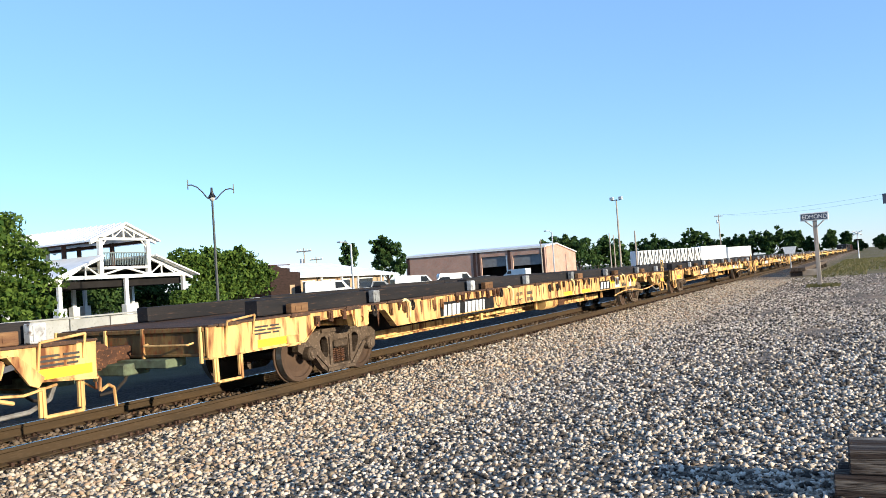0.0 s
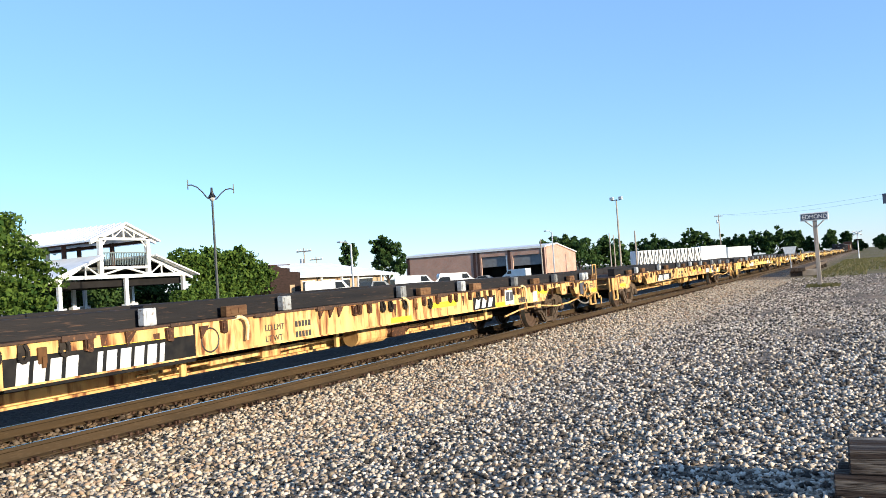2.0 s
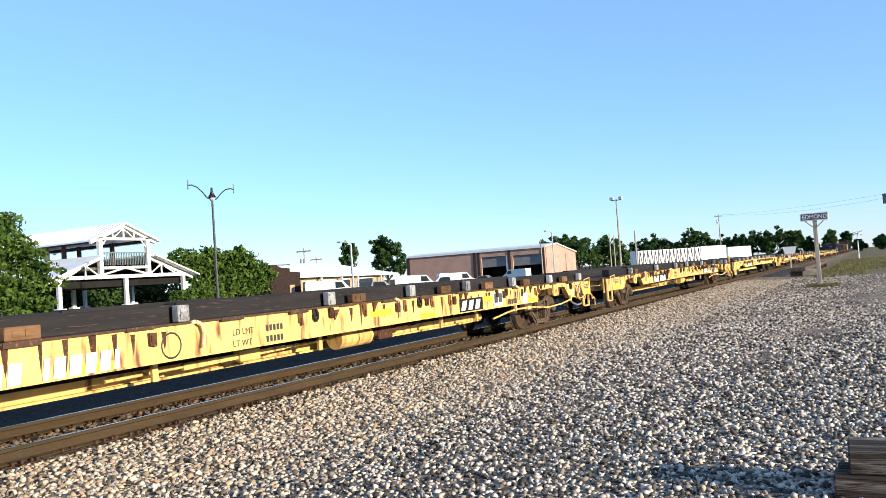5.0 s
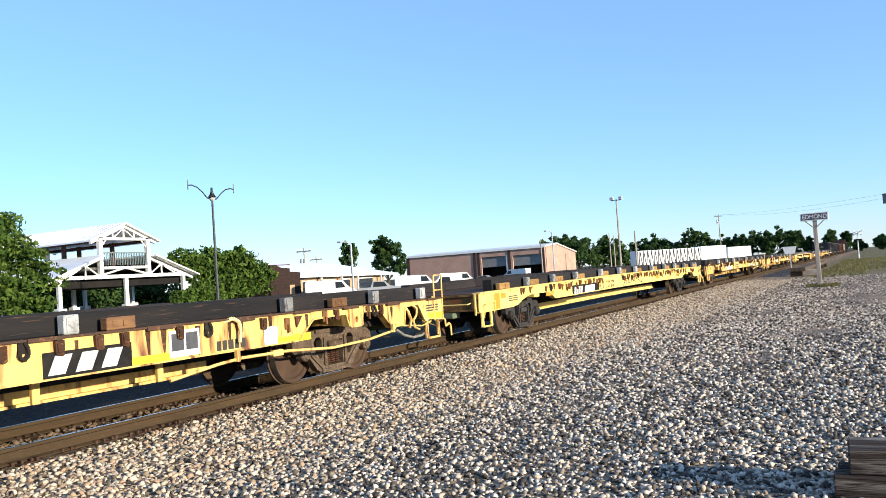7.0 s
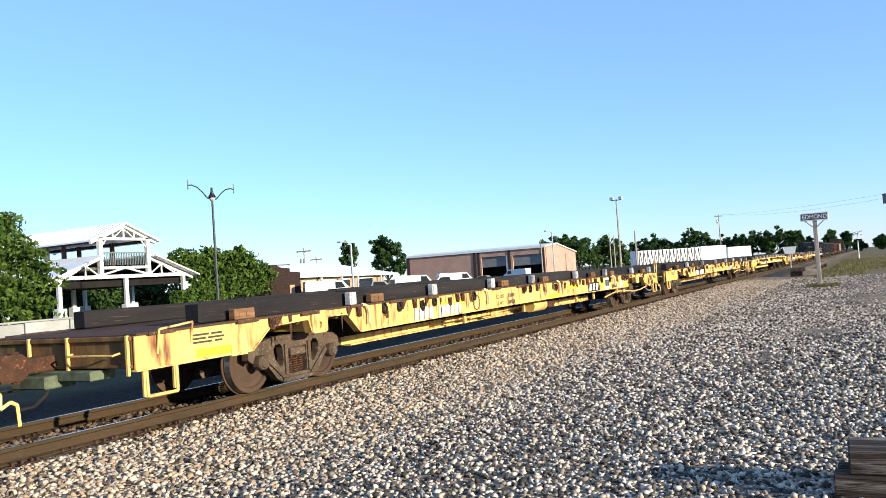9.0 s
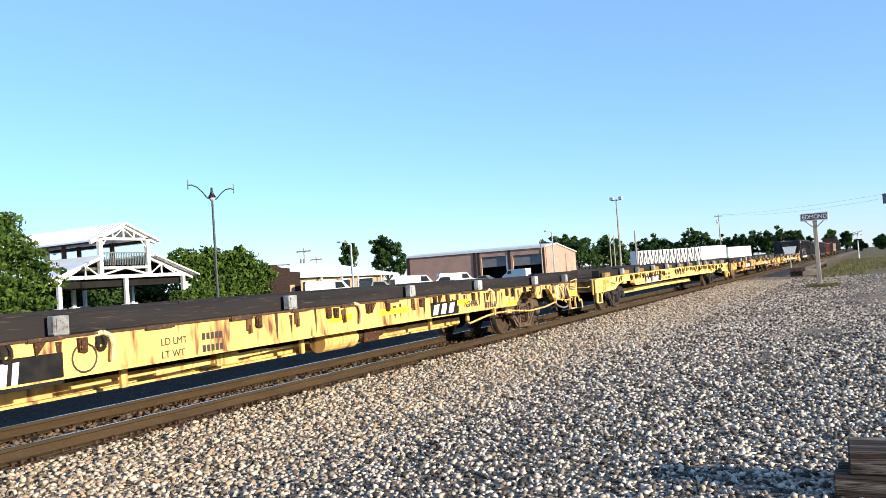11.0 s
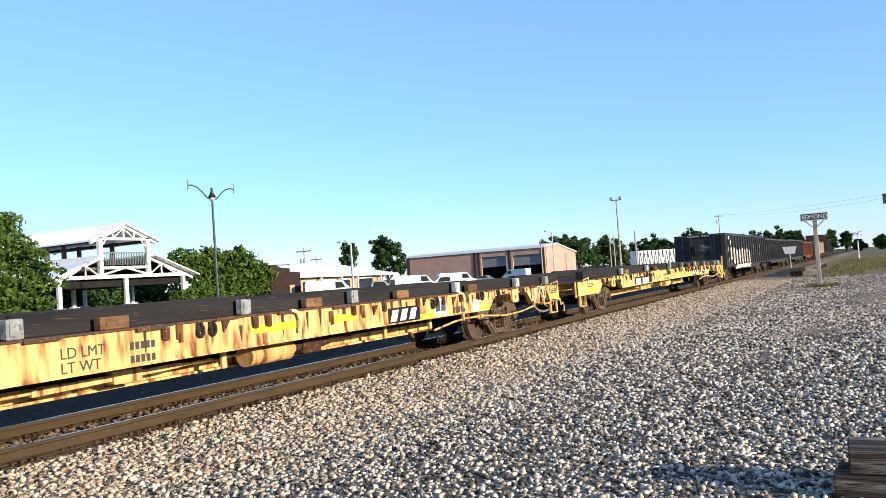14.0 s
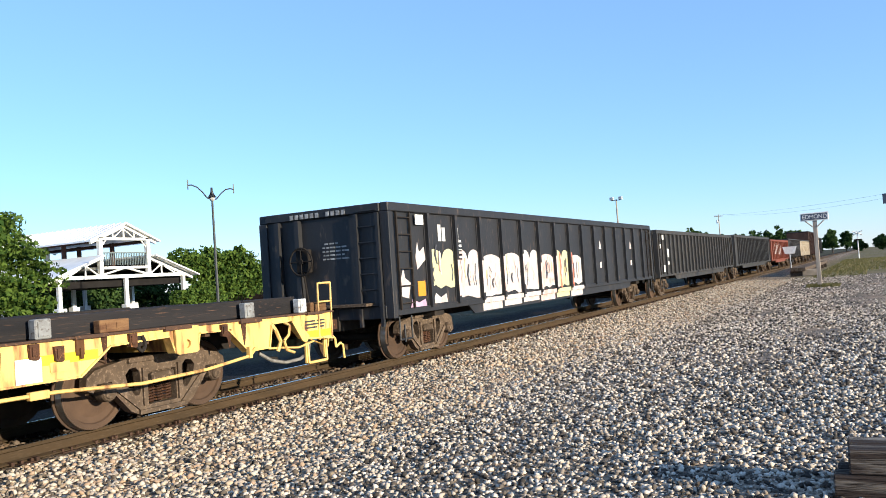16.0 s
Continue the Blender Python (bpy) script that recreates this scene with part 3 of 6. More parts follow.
def sill_outline(round_cuts, tail):
    """The lower edge of the side sill, from one end to the other, notched over each truck."""
    low = []
    for s in (-1, 1):
        if round_cuts:
            half = [(-1.75, 0.75), (-1.45, 0.78), (-1.12, 0.88), (-0.80, 0.95), (-0.45, 0.975), (0.62, 0.97), (0.85, 0.945), (1.02, 0.88), (1.16, 0.79), (1.32, 0.755)]
        else:
            half = [(-1.57, 0.74), (-1.16, 1.04), (-0.28, 1.07), (-0.20, 0.86), (0.20, 0.86), (0.25, 1.07), (0.78, 1.06), (1.16, 0.73)]
            if s > 0:
                half += [(1.62, 0.74), (1.70, 1.08), (2.12, 1.10), (2.44, 0.80)]
        low += [(s * TRUCK_X + u, z) for u, z in half]
    pts = [(-HALF, 0.745), *low, (HALF - tail, 0.745)]
    return pts + [(HALF - tail, 1.18), (-HALF, 1.18)]


def flat_meshes(style, tail):
    """The shared meshes of one kind of flatcar; tail: how much shorter its body is at the trailing end."""
    round_cuts = style == "new"
    yellow = M["yellow_" + style]
    d = {}
    out = sill_outline(round_cuts, tail)
    bm = bmesh.new()
    prism(bm, out, -0.012, 0.012)
    # bottom flange between the trucks, and a top flange
    low = out[:-2]
    for (xa, za), (xb, zb) in zip(low, low[1:]):
        nrm = Vector((za - zb, xb - xa)).normalized() * 0.022
        prism(bm, [(xa, za), (xb, zb), (xb + nrm[0], zb + nrm[1]), (xa + nrm[0], za + nrm[1])], -0.035, 0.10)
    d["side_sill"] = mesh_of("side_sill", arched(bm), yellow)
    bm = bmesh.new()
    box(bm, -HALF, HALF - tail, -0.05, 0.16, 1.18, 1.205)
    for i in range(19):
        u = -HALF + 0.4 + i * (2 * HALF - tail - 0.8) / 18 + 0.15 * math.sin(i * 7.3)
        box(bm, u - 0.22, u + 0.22, -0.065, 0.0, 1.168 - 0.012 * (i % 3), 1.210)
    d["top_flange"] = mesh_of("top_flange", arched(bm), yellow if round_cuts else M["rust_deck"])
    bm = bmesh.new()
    box(bm, -HALF, HALF - tail, -1.39, 1.39, 1.15, 1.195)
    d["deck"] = mesh_of("deck", arched(bm), M["rust_deck"])
    d["crossbearer"] = mesh_of("crossbearer", boxed(-0.04, 0.04, -1.50, 1.50, 1.02, 1.15), M["rust_deck"])
    # centre sill: deep between the trucks, tapering up towards them; dark web paints the side sill's shade
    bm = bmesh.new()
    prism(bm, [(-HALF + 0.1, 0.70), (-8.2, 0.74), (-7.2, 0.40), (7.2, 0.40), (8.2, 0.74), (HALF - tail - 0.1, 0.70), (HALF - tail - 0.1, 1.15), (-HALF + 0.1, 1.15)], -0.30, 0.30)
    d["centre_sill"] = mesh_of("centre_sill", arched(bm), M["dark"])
    # lower strip stays yellow, where sun passes below the side sill
    bm = bmesh.new()
    box(bm, -7.6, 7.6, -0.335, 0.335, 0.40, 0.545)
    box(bm, -7.4, 7.4, -0.42, 0.42, 0.365, 0.40)
    d["sill_flange"] = mesh_of("sill_flange", arched(bm), yellow)
    bm = bmesh.new()
    box(bm, -0.18, 0.18, -1.52, 1.52, 0.88, 1.15, 0.01)
    d["bolster"] = mesh_of("body_bolster", bm, yellow)
    bm = bmesh.new()
    box(bm, -0.05, 0.05, -1.50, 1.50, 0.80, 1.17, 0.01)
    box(bm, -0.05, 0.09, -1.50, 1.50, 1.12, 1.18, 0.008)
    box(bm, -0.05, 0.08, -1.50, 1.50, 0.79, 0.83, 0.008)
    box(bm, -0.10, 0.03, -0.36, 0.36, 0.62, 0.80)
    d["end_sill"] = mesh_of("end_sill", bm, M["end_grime"])
    bm = bmesh.new()
    pipe(bm, [(0.05, -1.36, 0.98), (0.14, -1.34, 0.96), (0.14, -0.52, 0.96), (0.05, -0.50, 0.98)], 0.014)
    d["end_rail"] = mesh_of("end_rail", bm, yellow)
    # stake pocket: a worn bracket with a torn-looking stain plate under it
    bm = bmesh.new()
    prism(bm, [(-0.058, 0.16), (0.058, 0.16), (0.055, 0.0), (0.03, -0.015), (-0.05, 0.005)], -0.045, 0.0)
    box(bm, -0.035, 0.035, -0.06, -0.045, 0.03, 0.13)
    d["stake_pocket"] = mesh_of("stake_pocket", bm, M["stain"] if round_cuts else M["rust"])
    bm = bmesh.new()
    prism(bm, [(-0.075, 0.17), (0.085, 0.17), (-0.055, 0.0)], -0.03, 0.0)
    d["gusset"] = mesh_of("gusset", bm, M["stain"] if round_cuts else M["rust"])
    bm = bmesh.new()
    pipe(bm, [(0.02, -0.03, 0.17), (0.05, -0.04, 0.10), (0.05, -0.04, 0.03), (0.0, -0.04, -0.02), (-0.05, -0.04, 0.02), (-0.04, -0.04, 0.09)], 0.022, 5)
    box(bm, -0.05, 0.05, -0.02, 0.0, 0.05, 0.17)
    d["chain_hook"] = mesh_of("chain_hook", bm, M["dark"])
    bm = bmesh.new()
    prism(bm, [(-0.07, 0.17), (0.06, 0.17), (0.05, 0.05), (0.03, -0.08), (0.0, -0.20), (-0.025, -0.10), (-0.05, 0.04)], -0.004, 0.0)
    d["rust_stain"] = mesh_of("rust_stain", bm, M["rust"])
    bm = bmesh.new()
    box(bm, -0.055, 0.055, -0.03, 0.0, -0.02, 0.16, 0.008)
    box(bm, -0.02, 0.02, -0.055, -0.03, -0.06, 0.06)
    d["tie_down"] = mesh_of("tie_down", bm, M["stain"])
    bm = bmesh.new()
    box(bm, -0.5, 0.5, -0.13, 0.13, 0.0, 0.255, 0.012)
    d["beam"] = mesh_of("riser_beam", bm, M["black_beam"])
    bm = bmesh.new()
    box(bm, -0.10, 0.10, -0.06, 0.06, 0.0, 0.22, 0.012)
    box(bm, -0.07, 0.07, -0.072, -0.06, 0.03, 0.19)
    d["block"] = mesh_of("stop_block", bm, M["white_block"])
    bm = bmesh.new()
    tw = 0.30 if round_cuts else 0.21
    box(bm, -tw, tw, -0.06, 0.06, 0.0, 0.15, 0.01)
    for dx in (-0.13, 0.02):
        box(bm, dx, dx + 0.08, -0.07, -0.06, 0.04, 0.11)
    d["timber"] = mesh_of("timber_block", bm, M["tan_block" if round_cuts else "brown_block"])
    # grab iron above the deck, sill step below
    bm = bmesh.new()
    pipe(bm, [(-0.28, 0, 0.92), (-0.28, -0.05, 1.22), (0.28, -0.05, 1.27), (0.28, 0, 1.0)], 0.016)
    d["grab_iron"] = mesh_of("grab_iron", bm, yellow)
    bm = bmesh.new()
    pipe(bm, [(-0.25, 0, 0.74), (-0.25, -0.01, 0.42), (0.22, -0.01, 0.42), (0.22, 0, 0.74)], 0.022)
    box(bm, -0.30, -0.22, 0.0, 0.03, 0.42, 0.74)
    box(bm, 0.18, 0.26, 0.0, 0.03, 0.46, 0.74)
    d["sill_step"] = mesh_of("sill_step", bm, yellow)
    bm = bmesh.new()
    pipe(bm, [(-0.17, 0, 0.75), (-0.17, -0.02, 1.66), (0.17, -0.02, 1.66), (0.17, 0, 0.75)], 0.018)
    pipe(bm, [(-0.17, -0.02, 1.36), (0.17, -0.02, 1.36)], 0.014)
    d["end_handrail"] = mesh_of("end_handrail", bm, yellow)
    # the brake rod that runs along below the sill past the truck
    bm = bmesh.new()
    pipe(bm, [(-4.1, 0.1, 0.52), (-3.3, 0.06, 0.62), (-2.9, 0, 0.66), (-1.9, 0, 0.645), (-0.75, 0, 0.565), (0.3, 0, 0.59), (1.14, 0, 0.67), (1.30, 0.03, 0.76)], 0.022)
    box(bm, -2.25, -2.02, -0.035, 0.035, 0.60, 0.69, 0.008)
    box(bm, -3.0, -2.94, -0.03, 0.03, 0.62, 0.78)
    box(bm, 1.10, 1.16, -0.03, 0.03, 0.64, 0.80)
    d["brake_rod"] = mesh_of("uncoupling_pipe", bm, yellow)
    bm = bmesh.new()
    pipe(bm, [(1.66, 0.03, 1.12), (1.74, -0.03, 0.98), (1.84, -0.03, 0.80), (1.80, 0.0, 0.66)], 0.030)
    pipe(bm, [(1.95, 0.02, 1.10), (2.06, -0.04, 1.02), (2.02, -0.04, 0.88), (1.92, -0.03, 0.80), (1.98, -0.02, 0.66), (2.18, 0.0, 0.60)], 0.022)
    prism(bm, [(2.10, 1.08), (2.22, 1.08), (2.52, 0.82), (2.44, 0.72), (2.34, 0.76)], -0.05, -0.02)
    pipe(bm, [(1.62, 0.02, 0.72), (1.90, 0.0, 0.70), (2.30, 0.0, 0.66), (2.70, 0.02, 0.72)], 0.016)
    d["brake_gear"] = mesh_of("brake_rigging", bm, yellow)
    bm = bmesh.new()
    pipe(bm, [(1.55, 0.10, 0.66), (1.75, 0.04, 0.53), (2.05, 0.02, 0.46), (2.40, 0.02, 0.47), (2.66, 0.05, 0.56), (2.78, 0.12, 0.70)], 0.026)
    d["brake_hose"] = mesh_of("brake_hose", bm, M["hose_grey"])
    bm = bmesh.new()
    pipe(bm, [(-0.02, 0.10, 0.86), (0.02, -0.02, 0.74), (0.0, -0.04, 0.60), (0.10, -0.06, 0.66), (0.17, -0.06, 0.62), (0.19, -0.06, 0.40)], 0.019)
    d["corner_lever"] = mesh_of("uncoupling_lever", bm, yellow)
    bm = bmesh.new()
    rod(bm, (-0.5, 0, 0), (0.5, 0, 0), 0.17, 16)
    rod(bm, (0.5, 0, 0), (0.62, 0, 0), 0.10, 12)
    d["tank"] = mesh_of("air_reservoir", bm, yellow)
    bm = bmesh.new()
    box(bm, -0.25, 0.25, -0.12, 0.12, -0.15, 0.2, 0.02)
    rod(bm, (-0.4, 0, 0), (0.45, 0, 0), 0.09, 10)
    pipe(bm, [(0.45, 0, 0), (0.9, 0.02, -0.05), (1.6, 0.02, 0.06)], 0.02)
    d["valve"] = mesh_of("brake_valve", bm, M["rust"])
    bm = bmesh.new()
    prism(bm, [(-1.3, -0.03), (0.9, 0.02), (1.2, 0.06), (0.9, 0.09), (-1.3, 0.06)], -0.03, 0.03)
    pipe(bm, [(-2.6, 0, 0.0), (-1.2, 0, 0.02)], 0.022)
    pipe(bm, [(1.0, 0, 0.05), (2.2, 0, 0.06)], 0.022)
    box(bm, -0.2, 0.25, -0.08, 0.08, -0.05, 0.12, 0.01)
    strap = pipe(bmesh.new(), [(-0.16, 0.03, 1.16), (-0.06, -0.05, 1.20), (0.03, -0.07, 1.15), (0.06, -0.07, 1.05), (0.04, -0.06, 0.86)], 0.028)
    d["strap"] = mesh_of("strap_hook", strap, M["strap"])
    d["lever"] = mesh_of("brake_lever", bm, yellow)
    d["hanger"] = mesh_of("hanger", boxed(-0.05, 0.05, -0.03, 0.03, -0.12, 0.2, 0.008), yellow)
    # end crossover parts: the dark cushioning gear in the end bay
    d["carrier"] = mesh_of("coupler_carrier", box(boxed(-0.15, 0.3, -0.34, 0.34, 0.52, 0.68, 0.015), -0.25, 0.12, -0.95, 0.95, 0.60, 0.72, 0.01), M["green"])
    d["end_post"] = mesh_of("end_post", boxed(-0.02, 0.02, -0.02, 0.02, 0.70, 1.19, 0.004), yellow)
    bm = bmesh.new()
    pipe(bm, [(0.02, -1.35, 0.78), (0.06, -1.30, 0.60), (0.05, -0.4, 0.90), (0.2, -0.1, 0.98)], 0.014)
    d["cut_lever"] = mesh_of("cut_lever", bm, yellow)
    bm = bmesh.new()
    prism(bm, [(-0.02, 0.84), (0.52, 0.86), (0.52, 1.02), (-0.02, 1.08)], -0.42, 0.42)
    d["end_box"] = mesh_of("end_box", bm, M["rust"])
    return d


def bars(name, rows, mat, parent, x, y, z, label=""):
    """Writing too small or worn to read: rows of bars. Each row: height above z, bar height, list of (start, length)."""
    bm = bmesh.new()
    for dz, h, runs in rows:
        for u, w in runs:
            box(bm, u, u + w, -0.003, 0.003, dz, dz + h)
    return part(name, bm, mat, parent, label, (x, y, z))


def slanted(name, widths, h, mat, parent, x, y, z, lean=0.06, gap=0.05):
    """A row of slanting strokes the size of the painted marks."""
    u = 0.0
    for w in widths:
        if w > 0:
            part(name, prism(bmesh.new(), [(0, 0), (w, 0), (w + lean, h), (lean, h)], -0.003, 0.003), mat, parent, "", (x + u, y, z))
            u += w + gap
        else:
            u -= w


def words(body, size, mat, parent, x, y, z, name="lettering", rx=90, rz=0):
    cu = bpy.data.curves.new(name, "FONT")
    cu.body, cu.size, cu.extrude = body, size, 0.002
    tmp = bpy.data.objects.new("tmp_text", cu)
    scene.collection.objects.link(tmp)
    dg = bpy.context.evaluated_depsgraph_get()
    me = bpy.data.meshes.new_from_object(tmp.evaluated_get(dg))
    bpy.data.objects.remove(tmp)
    me.materials.clear()
    me.materials.append(mat)
    me.name = name
    ob = new(name, me)
    ob.parent, ob.location, ob.rotation_euler = parent, (x, y, z), (radians(rx), 0, radians(rz))
    return ob


SILL_Y = 1.54


def build_flatcar(index, style):
    tail = 0.30 if index == 2 else 0.43
    d = FLATS["long" if index == 2 else style]
    rear = HALF - tail
    round_cuts = style == "new"
    rng = random.Random(100 + index)
    yellow = M["yellow_" + style]
    look_words = ("bright yellow steel flatcar with rounded sill cutouts" if round_cuts else "rust-stained faded yellow steel flatcar with black riser beams" if style == "old" else "heavily rusted orange-yellow steel flatcar with black riser beams")
    car = thing("flatcar", look_words, "flatcar", group="empty flatcars of the passing train")
    for s in (-1, 1):
        rz = 0 if s < 0 else math.pi
        sill = share("side_sill", d["side_sill"], car, (0, s * SILL_Y, 0), rz)
        share("top_flange", d["top_flange"], sill, (0, 0, 0), 0, "rusted top flange")
        n = 84 if s < 0 else 24
        for i in range(n):
            x = -12.6 + 25.2 * i / (n - 1) + rng.uniform(-0.12, 0.12)
            if abs(x) > 11.2 or (s < 0 and (abs(abs(x) - TRUCK_X) < 0.35 or -3.75 < x < -1.75)):
                continue
            kind_of = rng.choice(("stake_pocket", "stake_pocket", "gusset", "chain_hook", "rust_stain", "rust_stain", "rust_stain", "tie_down"))
            if round_cuts and kind_of == "rust_stain":
                kind_of = "gusset"
            piece = share(kind_of, d[kind_of], sill, (x * (1 if s < 0 else -1), -0.012, rng.choice((1.01, 1.01, 1.0, 0.96))))
            if kind_of == "rust_stain":
                piece.scale = (rng.uniform(0.35, 0.9), 1, rng.uniform(0.6, 1.2))

    share("deck", d["deck"], car, (0, 0, 0), 0, "rusted steel deck")
    for i in range(25):
        share("crossbearer", d["crossbearer"], car, (-12.4 + i * 24.8 / 24, 0, -0.004))
    mid = share("centre_sill", d["centre_sill"], car, (0, 0, 0), 0, "centre sill with the side sill's shade painted on its web")
    share("sill_flange", d["sill_flange"], mid, (0, 0, 0), 0, "yellow painted lower flange")
    for s in (-1, 1):
        end, turn = (rear if s > 0 else HALF), (0 if s > 0 else math.pi)
        share("body_bolster", d["bolster"], car, (s * TRUCK_X, 0, 0))
        share("end_sill", d["end_sill"], car, (s * (end - 0.05), 0, 0), turn, "grimy ochre end sill")
        share("end_rail", d["end_rail"], car, (s * (end + 0.01), 0 if s > 0 else -1.86, 0), turn)
        share("coupler_carrier", d["carrier"], car, (s * (end + 0.05), 0, 0), turn, "dull green coupler carrier")
        for q in (-1.47, -0.38, 0.38, 1.47):
            share("end_post", d["end_post"], car, (s * (end + 0.04), q, 0))
        share("cut_lever", d["cut_lever"], car, (s * (end + 0.12), 0, 0), turn)
        if s > 0:
            share("end_box", d["end_box"], car, (end, -0.85, 0), 0, "rusty brown end box")
        share("coupler", VM["coupler"], car, (s * (HALF + 0.50), 0, 0), 0 if s > 0 else math.pi)
        share("air_hose", VM["hose"], car, (s * (end + 0.15), 0, 0), 0 if s > 0 else math.pi)
        for q in (-1, 1):
            share("sill_step", d["sill_step"], car, (s * (end - 0.42), q * SILL_Y, 0), 0 if q < 0 else math.pi, "yellow bar step")
        add_truck(car, s * TRUCK_X, "_dark" if round_cuts else "")
    # riser beams in lengths with stop blocks between them
    x = -12.2
    while x < 12.3:
        w = rng.uniform(1.9, 2.6) if round_cuts else rng.uniform(2.4, 4.2)
        x1 = min(x + w, 12.5)
        for q in (-1, 1):
            b = share("riser_beam", d["beam"], car, ((x + x1) / 2, q * 1.16, 1.197))
            b.scale = (x1 - x - 0.02, 1, rng.uniform(0.92, 1.05))
        share("stop_block", d["block"], car, (x1 - 0.05, -1.41, 1.207), 0, "scuffed grey-white stop block")
        share("stop_block", d["block"], car, (x1 - 0.05, 1.41, 1.207), math.pi, "scuffed grey-white stop block")
        if round_cuts or rng.random() < 0.8:
            share("timber_block", d["timber"], car, (x + (0.35 if round_cuts else rng.uniform(0.5, 1.6)), -1.42, 1.207), 0, "dry tan timber block" if round_cuts else "stained timber block")
        x = x1
    y = -SILL_Y - 0.014
    # ends: grab iron at one, a tall handrail with the hand brake at the other
    share("grab_iron", d["grab_iron"], car, (-HALF + (0.50 if round_cuts else 0.62), y, -0.30 if round_cuts else 0), 0, "yellow bar grab iron")
    if index in (0, 4, 6, 9, 10):
        share("end_handrail", d["end_handrail"], car, (rear - 0.20, y, 0), 0, "tall yellow end handrail")
    else:
        share("grab_iron", d["grab_iron"], car, (rear - 0.45, y, 0), 0, "yellow bar grab iron")
    if not round_cuts:
        share("uncoupling_pipe", d["brake_rod"], car, (TRUCK_X, y - 0.05, 0), 0, "thin yellow pipe below the sill")
        share("brake_rigging", d["brake_gear"], car, (TRUCK_X, y, 0), 0, "bent yellow rods of the brake gear")
        share("brake_hose", d["brake_hose"], car, (TRUCK_X, y + 0.05, 0), 0, "grey rubber hose hanging in a loop")
    share("uncoupling_lever", d["corner_lever"], car, (rear, y, 0), 0, "bent yellow uncoupling lever")
    tx = rng.uniform(0.3, 1.6)
    if not round_cuts:
        for hx in (-8.3, -3.5, 1.3, 6.9):
            share("strap_hook", d["strap"], car, (hx + rng.uniform(-0.3, 0.3), y, 0), 0, "pale yellow bent strap hook")
    if not round_cuts:
        share("air_reservoir", d["tank"], car, (tx, -0.95, 0.56), 0)
        share("brake_valve", d["valve"], car, (tx + 1.1, -0.9, 0.58))
        share("brake_lever", d["lever"], car, (tx - 2.6, -0.78, 0.52))
        for hx in (tx - 4.6, tx - 1.0, tx + 3.4, tx + 5.2):
            share("hanger", d["hanger"], car, (hx, -1.0, 0.56))
    for q in (-1, 1):
        if not round_cuts:
            part("bolster_cover", drilled_plate(), yellow, car, "", (q * TRUCK_X, y - 0.01, 0))
    # patches and writing on the near side
    if round_cuts:
        for x in (-9.0, -4.6, 3.6, 7.4):
            part("orange_patch", boxed(-0.3, 0.3, -0.003, 0.003, -0.06, 0.06), M["orange"], car, "orange paint patch", (x, y, 0.92))
        part("orange_patch", boxed(-0.16, 0.16, -0.003, 0.003, -0.2, 0.17), M["orange"], car, "orange paint panel", (-HALF + 0.98, y, 0.97))
        part("orange_patch", boxed(-0.15, 0.15, -0.003, 0.003, -0.06, 0.06), M["orange"], car, "orange paint patch", (-HALF + 1.36, y, 1.06))
    else:
        for x in (-HALF + 1.35, -5.2, 0.9, 2.6, 5.45, 8.1, rear - 0.42):
            w = rng.uniform(0.3, 0.62) if abs(x) < 10 else 0.36
            z = rng.choice((0.98, 0.80)) if abs(x) < 10 else 0.83 + 0.06 * rng.random()
            part("yellow_patch", boxed(-w, w, -0.003, 0.003, -0.055, 0.055), M["safety"], car, "bright yellow paint patch", (x, y, z))
    # painted mark and number: strokes on a dark panel or straight on the paint
    mx = -6.85 if not round_cuts else -7.0
    if index not in (4, 7):
        part("mark_panel", boxed(-0.12, 2.52, -0.003, 0.003, -0.05, 0.29), M["mark_black"], car, "black panel with white painted marks", (mx, y - 0.004, 0.75))
    ink = M["white_paint"]
    slanted("painted_stroke", [0.14, 0.14, 0.14, 0.15, -0.20, 0.07, 0.14, 0.15, 0.14, 0.14, 0.07], 0.23, ink, car, mx, y - 0.012, 0.755, 0.03 if not round_cuts else 0.08, 0.055)
    if not round_cuts:
        part("emblem_panel", boxed(-0.05, 1.12, -0.003, 0.003, -0.03, 0.26), M["mark_black"], car, "dark panel with a white slanting emblem", (4.05, y - 0.004, 0.78))
        for u in (0.0, 0.34, 0.68):
            part("emblem", prism(bmesh.new(), [(u, 0.0), (u + 0.21, 0.0), (u + 0.31, 0.21), (u + 0.10, 0.21)], -0.003, 0.003), M["white_paint"], car, "white slanting emblem", (4.05, y - 0.012, 0.79))
        if index == 3:
            words("NSH90R", 0.19, M["stencil"], car, 5.5, y - 0.008, 0.86)
        else:
            part("notice_board", boxed(0, 0.52, -0.003, 0.003, 0, 0.34), M["white_paint"], car, "white notice with two dark squares", (5.75, y - 0.008, 0.78))
            for u in (0.04, 0.28):
                part("notice_square", boxed(u, u + 0.20, -0.003, 0.003, 0.08, 0.30), M["graf_dark"], car, "", (5.75, y - 0.014, 0.78))
            part("notice_board", boxed(0, 0.30, -0.003, 0.003, 0, 0.26), M["white_paint"], car, "white notice", (TRUCK_X - 2.35, y - 0.008, 0.76))
        part("tag_frame", boxed(0, 0.24, -0.012, 0.003, 0, 0.11), yellow, car, "", (TRUCK_X - 1.95, y, 0.84))
        part("card_board", boxed(-0.16, 0.16, -0.02, 0.003, -0.08, 0.08), yellow, car, "", (-TRUCK_X - 1.85, y, 0.80))
    else:
        slanted("emblem", [0.10, 0.10, 0.14], 0.22, M["graf_red"], car, 5.45, y, 0.80, 0.05, 0.10)
